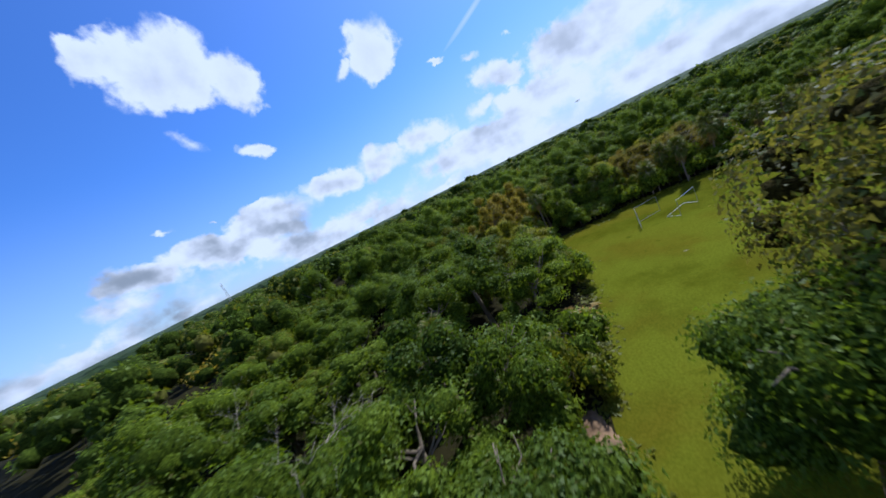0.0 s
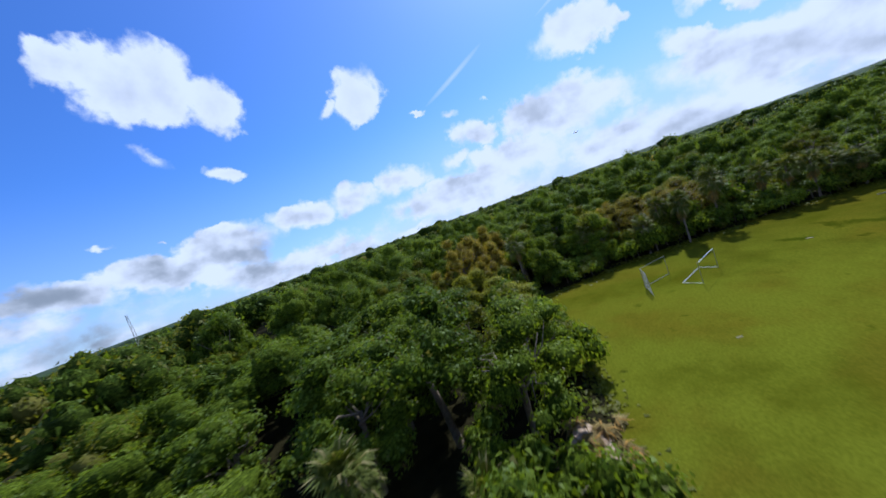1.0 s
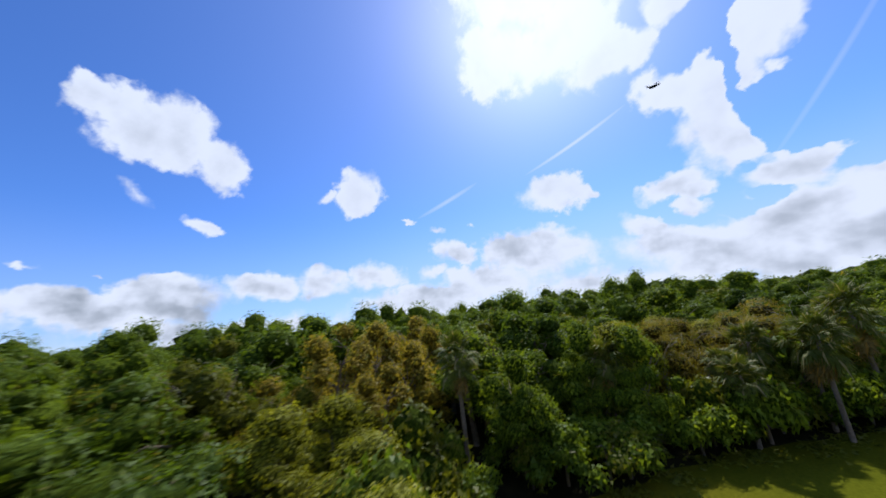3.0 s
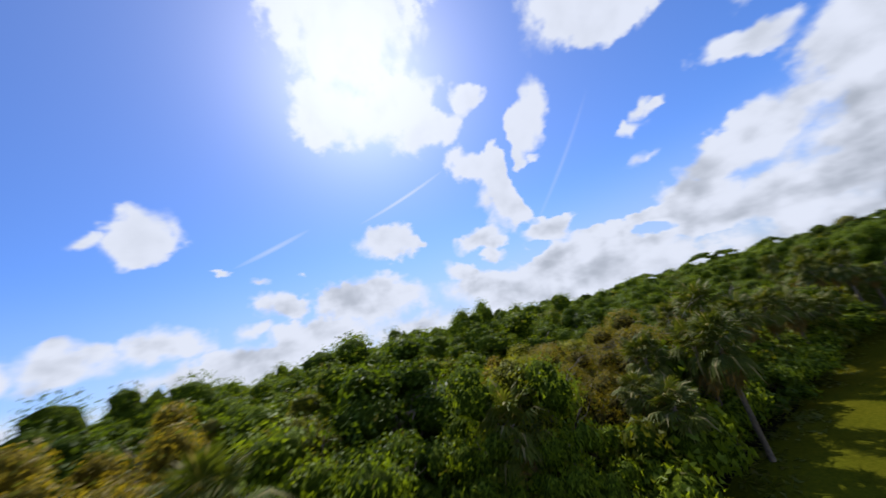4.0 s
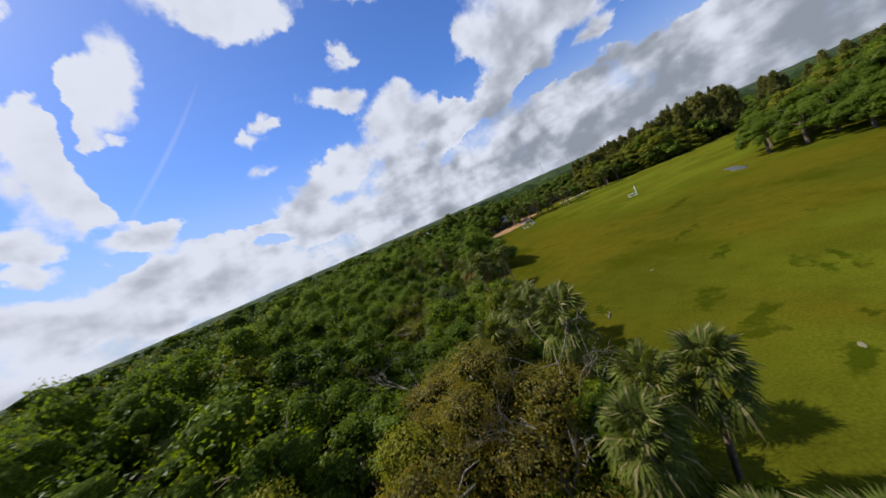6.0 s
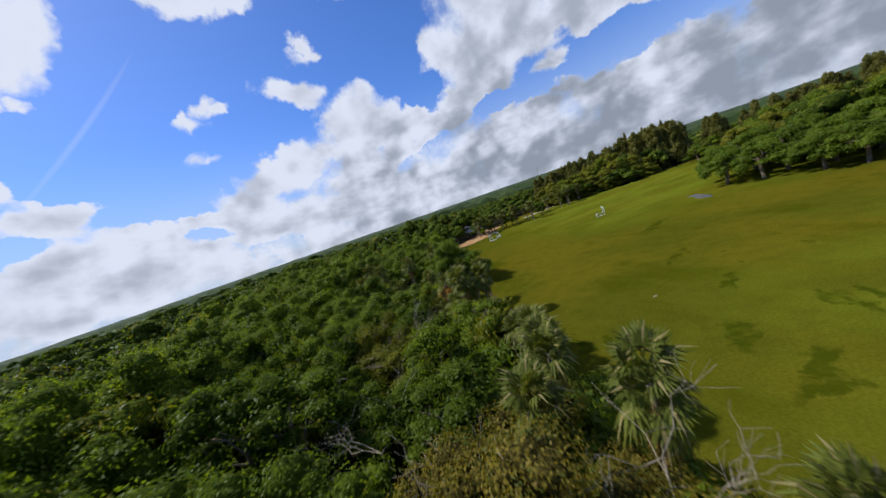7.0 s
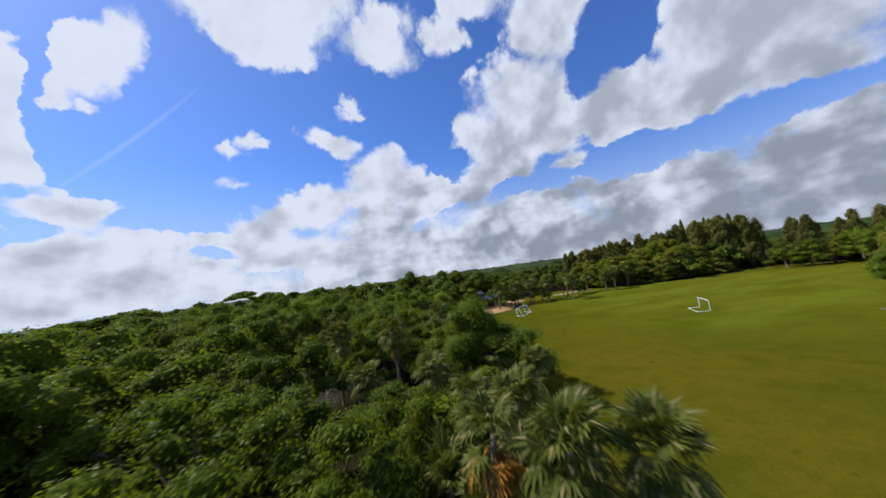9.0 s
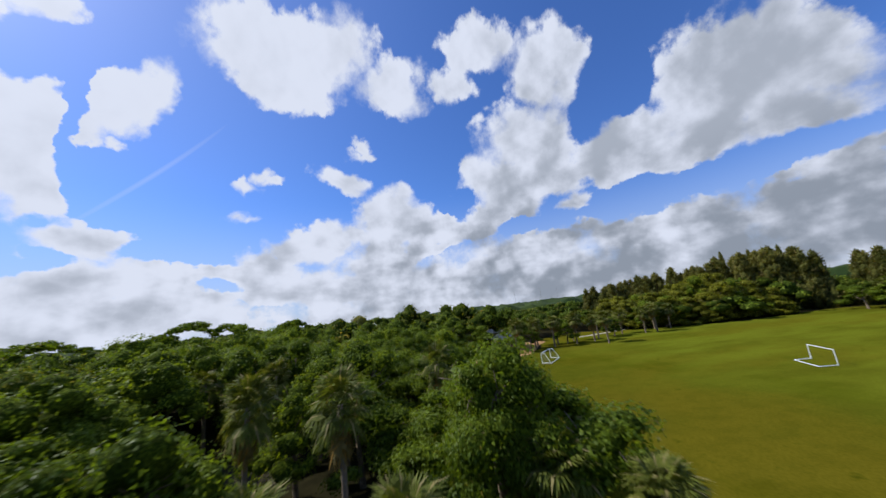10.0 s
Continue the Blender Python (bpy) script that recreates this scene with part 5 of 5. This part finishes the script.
def net_panel(a, b, c, d, step=0.28):
    """Cords between four corners, as one mesh of thin strips."""
    a, b, c, d = (np.array(p, float) for p in (a, b, c, d))
    bits = []
    n, m = max(2, int(np.linalg.norm(b - a) / step)), max(2, int(np.linalg.norm(d - a) / step))
    for k in range(n + 1):
        s = k / n
        bits.append(tube([a + (b - a) * s, d + (c - d) * s], [0.008, 0.008], 3))
    for k in range(m + 1):
        s = k / m
        bits.append(tube([a + (d - a) * s, b + (c - b) * s], [0.008, 0.008], 3))
    return joined(bits)


def goal(p, q, depth, high, label, base_mt, post_mt, bar_mt, thick=0.075, top_depth=0.0, net=True):
    """A goal with its mouth from p to q on the ground; depth points to its back."""
    p, q, d = (np.array((*k, 0.0)) for k in (p, q, depth))
    up = np.array((0, 0, high))
    lift = np.array((0, 0, 0.1))
    g = root("soccer_goal", label, "soccer goal", "goals on the lawn")
    bar("post", p + lift * 0.3, p + up, thick, post_mt, g)
    bar("post", q + lift * 0.3, q + up, thick, post_mt, g)
    bar("crossbar", p + up, q + up, thick, bar_mt, g, "white crossbar" if bar_mt is PAINT else "")
    bar("side_bar", p + lift, p + d + lift, thick, base_mt, g)
    bar("side_bar", q + lift, q + d + lift, thick, base_mt, g)
    bar("back_bar", p + d + lift, q + d + lift, thick, base_mt, g)
    if top_depth:
        bar("top_bar", p + up, p + up + d * top_depth, thick * 0.7, post_mt, g)
        bar("top_bar", q + up, q + up + d * top_depth, thick * 0.7, post_mt, g)
        bar("strut", p + up + d * top_depth, p + d + lift, thick * 0.7, post_mt, g)
        bar("strut", q + up + d * top_depth, q + d + lift, thick * 0.7, post_mt, g)
    if net:
        for e in (p, q):
            part_of("net", limb_mesh("net", net_panel(e + lift, e + d + lift, e + up + d * max(top_depth, 0.05), e + up), NET), g, "grey side net")
    return g


goal((21.05, -1.85), (18.45, 1.40), (-1.45, -0.95), 2.1, "low white soccer goal without a net", PAINT, STEEL, PAINT, 0.02, net=False)
old_goal = root("soccer_goal", "weathered grey soccer goal with a torn net", "soccer goal", "goals on the lawn")
corner_a, corner_b, corner_c = np.array((20.3, -6.05, 0.0)), np.array((17.5, -5.35, 0.0)), np.array((16.0, -2.0, 0.0))
tall = np.array((0, 0, 2.1))
bar("post", corner_a, corner_a * 0.75 + corner_b * 0.25 + tall, 0.02, STEEL, old_goal)
bar("post", corner_b, corner_b + tall, 0.02, STEEL, old_goal)
bar("post", corner_c, corner_c + tall, 0.025, STEEL, old_goal)
bar("crossbar", corner_b + tall, corner_a * 0.75 + corner_b * 0.25 + tall, 0.02, STEEL, old_goal)
bar("base_bar", corner_a + (0, 0, 0.08), corner_b + (0, 0, 0.08), 0.022, STEEL, old_goal)
bar("base_bar", corner_b + (0, 0, 0.08), corner_c + (0, 0, 0.08), 0.025, STEEL, old_goal)
bar("top_bar", corner_b + tall, corner_c + tall, 0.022, STEEL, old_goal)
part_of("net", limb_mesh("net", net_panel(corner_b + (0, 0, 0.1), corner_a + (0, 0, 0.1), corner_a * 0.75 + corner_b * 0.25 + tall, corner_b + tall, 0.2), NET), old_goal, "grey sagging net")
goal((54.86, 77.31), (52.56, 73.65), (-1.80, 0.59), 1.75, "white soccer goal frame on the open lawn", PAINT, PAINT, PAINT, 0.045, net=False)
goal((34.20, 103.60), (30.40, 99.70), (1.0, -1.30), 1.7, "white soccer goal by the row of palms", PAINT, PAINT, PAINT, 0.06, 0.4)


# ---- bare ground, weeds and marks ----
def heap(name, poly, height, mt, label, category, kind="structure", seed=1):
    """A low uneven bank of bare ground inside an outline."""
    xs, ys = [p[0] for p in poly], [p[1] for p in poly]
    step = max((max(xs) - min(xs)), (max(ys) - min(ys))) / 46
    nx, ny = int((max(xs) - min(xs)) / step) + 2, int((max(ys) - min(ys)) / step) + 2
    v, q, idx = [], [], {}
    for i in range(nx):
        for j in range(ny):
            x, y = min(xs) + i * step, min(ys) + j * step
            ins = inside(poly, x, y)
            e = min(1.0, to_edge(x, y, poly) / 1.2)
            z = 0.04 + height * e * (0.5 + 0.9 * noise.noise(Vector((x * 0.9, y * 0.9, seed))) + 0.5 * noise.noise(Vector((x * 2.7, y * 2.7, seed)))) if ins else -0.15
            idx[i, j] = len(v)
            v.append((x, y, z))
    for i in range(nx - 1):
        for j in range(ny - 1):
            f = (idx[i, j], idx[i + 1, j], idx[i + 1, j + 1], idx[i, j + 1])
            if any(v[k][2] > 0 for k in f):
                q.append(f)
    return tagged(new(name, mesh_of(name, np.array(v), [np.array(q)], [mt], smooth=True)), label, category, kind=kind)


heap("sand_bank", [(34.0, -18.4), (35.2, -16.9), (37.4, -17.0), (39.0, -17.3), (38.8, -18.9), (36.5, -19.6)], 0.3, SAND, "pale sandy bank with dead palm litter", "sand bank")
heap("soil_bank", [(46.5, -19.4), (49.0, -18.6), (52.5, -18.9), (56, -19.8), (56.0, -21.0), (51.0, -20.8), (47.0, -20.6)], 0.6, SOIL, "bare reddish brown soil bank beside the lawn", "soil bank", seed=4)
heap("clay_yard", rough_outline([(19, 108.5), (28, 108), (34, 112), (40, 119), (46, 129), (42, 132), (36, 128), (29, 120), (20, 114)], 3, 0.8, 5), 0.4, CLAY, "orange clay yard beyond the trees", "clay yard", seed=7)
heap("park_road", rough_outline([(55.2, 125.8), (63.3, 126.8), (72.9, 128.6), (72.9, 130.1), (63.3, 128.8), (55.3, 127.8)], 4, 0.3, 6), 0.03, ROAD, "pale park road behind the palms", "road", seed=9)
heap("path", rough_outline([(158.7, 107.1), (173.1, 112.1), (179.9, 135), (175.2, 135.7), (168.4, 116.8), (158.8, 111.8)], 4, 0.4, 7), 0.03, ROAD, "pale road beyond the lawn", "road", seed=2)
heap("pond", rough_outline([(-10.5, 65.7), (-5.8, 64.2), (-3.6, 72), (-4.6, 80.6), (-9.4, 81.3), (-12, 73.4)], 2, 0.5, 9), 0.0, rough_stuff("dark_mud", (0.024, 0.021, 0.013), (0.050, 0.043, 0.027), 0.7, 0.9, 0.3, 0.02), "dark muddy clearing in the woods", "mud", seed=3)
heap("puddle", rough_outline([(60, 52.8), (62, 54.8), (64, 59.6), (62.1, 59.8), (59.6, 55.5)], 1.5, 0.3, 10), 0.0, rough_stuff("wet_soil", (0.07, 0.07, 0.05), (0.15, 0.14, 0.11), 0.8, 0.5, 0.1), "shallow grey puddle on the lawn", "puddle", seed=6)
CHALK = rough_stuff("worn_chalk", (0.15, 0.13, 0.06), (0.26, 0.22, 0.12), 3.0)
for x, y, r, turn in ((21.2, 28.6, 0.22, 10), (18.3, 10.1, 0.2, 50), (30.6, -6.2, 0.14, 80), (12.6, 25.0, 0.16, 130), (17.1, 62.3, 0.16, 0)):
    pts = [(x + r * math.cos(a) * 1.6 * pick.uniform(0.7, 1.1) * math.cos(radians(turn)) - r * math.sin(a) * math.sin(radians(turn)) * 0.6, y + r * math.cos(a) * 1.6 * math.sin(radians(turn)) + r * math.sin(a) * 0.6 * pick.uniform(0.7, 1.1)) for a in np.linspace(0, 2 * math.pi, 13)[:-1]]
    sheet("bare_spot", pts, 0.045, CHALK, "small pale worn spot in the grass", "bare spot")


def weeds(name, areas, count, mt, label, size=0.2):
    """Low weeds and tufts in the grass, too many to count."""
    r = np.random.default_rng(17)
    spots = []
    for x, y, a, b, turn in areas:
        n = count
        ang, rad = r.uniform(0, 2 * np.pi, n), np.abs(r.normal(size=n)) * 0.75
        px, py = a * rad * np.cos(ang), b * rad * np.sin(ang)
        c, s = math.cos(radians(turn)), math.sin(radians(turn))
        spots.append(np.stack([x + px * c - py * s, y + px * s + py * c, np.full(n, 0.06)], 1))
    spots = np.concatenate(spots)
    out_ = np.tile((0.0, 0.0, 1.0), (len(spots), 1)) + r.normal(size=(len(spots), 3)) * 0.25
    out_ /= np.linalg.norm(out_, axis=1, keepdims=True)
    v, q = leaf_cards(spots, out_, size, r, 0.0, 0.35)
    v[:, 2] = np.maximum(v[:, 2], 0.03)
    return tagged(new(name, mesh_of(name, v, [q], [mt])), label, "weeds", kind="stuff")


edge_spots = [(x + 0.4, y + 0.4, 1.3, 0.9, k * 40) for k, (x, y) in enumerate(rough_outline(EDGE, 2.4, 0.6, 21)) if x < 58 and y < 132 and to_edge(x, y) < 2]
weeds("edge_grass", edge_spots, 90, LEAF_OLIVE, "uncut grass along the foot of the woods", 0.34)

# ---- small things ----
for k in range(20):
    litter = tagged(new("fallen_frond", DEAD_FRONDS[k % 2]), "dry brown fan leaf fallen on the sandy bank", "palm leaf", "fallen palm leaves")
    litter.matrix_basis = pose(34.8 + 0.2 * k, -18.0 + 0.95 * math.sin(k * 2.1), 0.36 + 0.05 * (k % 4), pick.uniform(-12, 12), pick.uniform(-8, 14), k * 77)

stump = root("dead_palm_trunk", "bare leaning trunk of a dead palm beside the lawn", "tree stump")
v, q, t = tube([(0, 0, -0.1), (-0.08, 0.05, 0.9), (-0.2, 0.15, 1.9), (-0.36, 0.26, 2.9)], [0.17, 0.14, 0.12, 0.12], 9)
part_of("trunk", mesh_of("trunk", v, [q, t], [BARK_PALM], smooth=True), stump)
v, q, t = tube([(-0.36, 0.26, 2.85), (-0.39, 0.28, 3.05), (-0.43, 0.3, 3.35), (-0.45, 0.31, 3.6)], [0.13, 0.19, 0.17, 0.07], 9)
part_of("frayed_top", mesh_of("frayed_top", v, [q, t], [rough_stuff("rotten_wood", (0.03, 0.025, 0.018), (0.10, 0.08, 0.055), 6.0)], smooth=True), stump, "dark frayed top")
stump.matrix_basis = pose(10.3, 45.4, 0) @ Matrix.Diagonal((0.9, 0.9, 1.33, 1))

# bleached branches that lie on the grass
fallen = root("fallen_branch", "bleached dry branch lying on the lawn", "branch", "fallen branches")
v, q, t = tube([(-0.85, -0.04, 0.07), (-0.3, 0.05, 0.1), (0.3, -0.03, 0.09), (0.85, 0.06, 0.06)], [0.075, 0.065, 0.05, 0.025], 7)
part_of("limb", mesh_of("limb", v, [q, t], [BARK_DEAD], smooth=True), fallen)
for a, b in ((-0.2, 0.45), (0.35, -0.4), (0.55, 0.3)):
    v, q, t = tube([(a, 0.0, 0.09), (a + 0.25, b * 0.5, 0.16), (a + 0.45, b, 0.1)], [0.03, 0.022, 0.01], 5)
    part_of("twig", mesh_of("twig", v, [q, t], [BARK_DEAD], smooth=True), fallen)
fallen.matrix_basis = pose(12.2, 36.3, 0, 0, 0, -84)
copy_thing(fallen, pose(12.8, 23.4, 0, 0, 0, 55) @ Matrix.Scale(0.8, 4))



TIN = rough_stuff("dusty_roof_sheet", (0.36, 0.33, 0.28), (0.52, 0.49, 0.43), 4.0, 0.6, 0.1)


def pavilion(x, y, wide, deep, high, turn):
    """An open shelter: four posts under a pale hipped roof."""
    s = root("pavilion", "open park shelter with a pale roof", "pavilion", "shelters beyond the lawn")
    for a in (-1, 1):
        for b in (-1, 1):
            v, q, t = tube([(a * wide * 0.42, b * deep * 0.42, 0), (a * wide * 0.42, b * deep * 0.42, high)], [0.12, 0.12], 8)
            part_of("post", mesh_of("post", v, [q, t], [STEEL]), s)
    v = np.array([(-wide / 2, -deep / 2, high), (wide / 2, -deep / 2, high), (wide / 2, deep / 2, high), (-wide / 2, deep / 2, high), (-wide * 0.25, 0, high + 1.2), (wide * 0.25, 0, high + 1.2),
                  (-wide / 2, -deep / 2, high - 0.15), (wide / 2, -deep / 2, high - 0.15), (wide / 2, deep / 2, high - 0.15), (-wide / 2, deep / 2, high - 0.15)])
    quads = np.array([(0, 1, 5, 4), (2, 3, 4, 5), (6, 9, 8, 7), (0, 6, 7, 1), (1, 7, 8, 2), (2, 8, 9, 3), (3, 9, 6, 0)])
    part_of("roof", mesh_of("roof", v, [quads, np.array([(1, 2, 5), (3, 0, 4)])], [TIN]), s)
    s.matrix_basis = pose(x, y, 0, 0, 0, turn)


pavilion(34.0, 127.0, 5.5, 4.5, 2.5, 10)
pavilion(40.5, 148.5, 7, 5.5, 2.6, 10)


def white_house(x, y, turn, wide=6, deep=5, high=8.0):
    """A house in the woods of which only the long pale roof shows."""
    h = root("house", "house with a long white roof in the woods", "house", "houses in the woods")
    bm = bmesh.new()
    bmesh.ops.create_cube(bm, size=1.0, matrix=Matrix.Translation((0, 0, high / 2)) @ Matrix.Diagonal((wide, deep, high, 1)))
    part_of("wall", bm_mesh("wall", bm, rough_stuff("stucco", (0.5, 0.48, 0.42), (0.62, 0.60, 0.54), 3.0)), h)
    a, b = wide / 2 + 0.5, deep / 2 + 0.5
    v = np.array([(-a, -b, high), (a, -b, high), (a, b, high), (-a, b, high), (-a, 0, high + 1.6), (a, 0, high + 1.6), (-a, -b, high - 0.2), (a, -b, high - 0.2), (a, b, high - 0.2), (-a, b, high - 0.2)])
    part_of("roof", mesh_of("roof", v, [np.array([(0, 1, 5, 4), (2, 3, 4, 5), (6, 9, 8, 7), (0, 6, 7, 1), (2, 8, 9, 3)]), np.array([(1, 2, 5), (3, 0, 4)])], [PAINT]), h)
    h.matrix_basis = pose(x, y, 0, 0, 0, turn)


white_house(-118, 58, 60)
white_house(-2, 186, 10)


def mast(x, y, high, wide, label):
    """A lattice mast: three legs and crossed braces."""
    m = root("radio_mast", label, "mast")
    legs = [np.array((math.cos(a) * wide, math.sin(a) * wide, 0)) for a in (0.3, 2.4, 4.5)]
    top = np.array((0, 0, high))
    for p in legs:
        v, q, t = tube([p, p * 0.3 + top], [0.06, 0.05], 5)
        part_of("leg", mesh_of("leg", v, [q, t], [STEEL]), m)
    bits = []
    for k in range(12):
        s1, s2 = k / 12, (k + 1) / 12
        for i in range(3):
            a_, b_ = legs[i], legs[(i + 1) % 3]
            bits.append(tube([a_ * (1 - 0.7 * s1) + top * s1, b_ * (1 - 0.7 * s2) + top * s2], [0.035, 0.035], 4))
    part_of("bracing", limb_mesh("bracing", joined(bits), STEEL), m)
    m.matrix_basis = pose(x, y, 0)


mast(-40, -137, 21.5, 0.9, "thin lattice radio mast above the woods")
mast(330, 800, 44, 3.0, "distant lattice pylon on the horizon")
mast(400, 800, 46, 3.0, "distant lattice pylon on the horizon")
mast(440, 790, 40, 3.0, "distant lattice pylon on the horizon")

# a small quadcopter hovering over the edge of the lawn
drone = root("drone", "small dark quadcopter hovering above the trees", "drone")
CARBON = rough_stuff("dark_plastic", (0.02, 0.02, 0.022), (0.05, 0.05, 0.055), 8.0, 0.5, 0.1)
bm = bmesh.new()
bmesh.ops.create_cube(bm, size=1.0, matrix=Matrix.Diagonal((0.26, 0.12, 0.1, 1)))
bmesh.ops.bevel(bm, geom=bm.edges[:], offset=0.02, segments=2, affect="EDGES")
part_of("body", bm_mesh("body", bm, CARBON), drone)
for a in (45, 135, 225, 315):
    tip = (0.24 * math.cos(radians(a)), 0.24 * math.sin(radians(a)), 0.02)
    bar("arm", (0, 0, 0), tip, 0.018, CARBON, drone)
    v, q, t = tube([(tip[0], tip[1], 0.0), (tip[0], tip[1], 0.06)], [0.03, 0.028], 8)
    part_of("motor", mesh_of("motor", v, [q, t], [STEEL]), drone)
    blade = np.array([(-0.13, -0.012, 0), (0.13, -0.016, 0.006), (0.13, 0.012, 0), (-0.13, 0.016, 0.006)])
    both = np.concatenate([blade, blade + (0, 0, 0.006)])
    prop = part_of("propeller", mesh_of("propeller", both, [np.array([(0, 1, 2, 3), (7, 6, 5, 4), (0, 4, 5, 1), (1, 5, 6, 2), (2, 6, 7, 3), (3, 7, 4, 0)])], [CARBON]), drone)
    prop.matrix_basis = pose(tip[0], tip[1], 0.068, 0, 0, a + 20)
drone.matrix_basis = pose(15.6, -6.5, 18.0, 18, 10, 40)
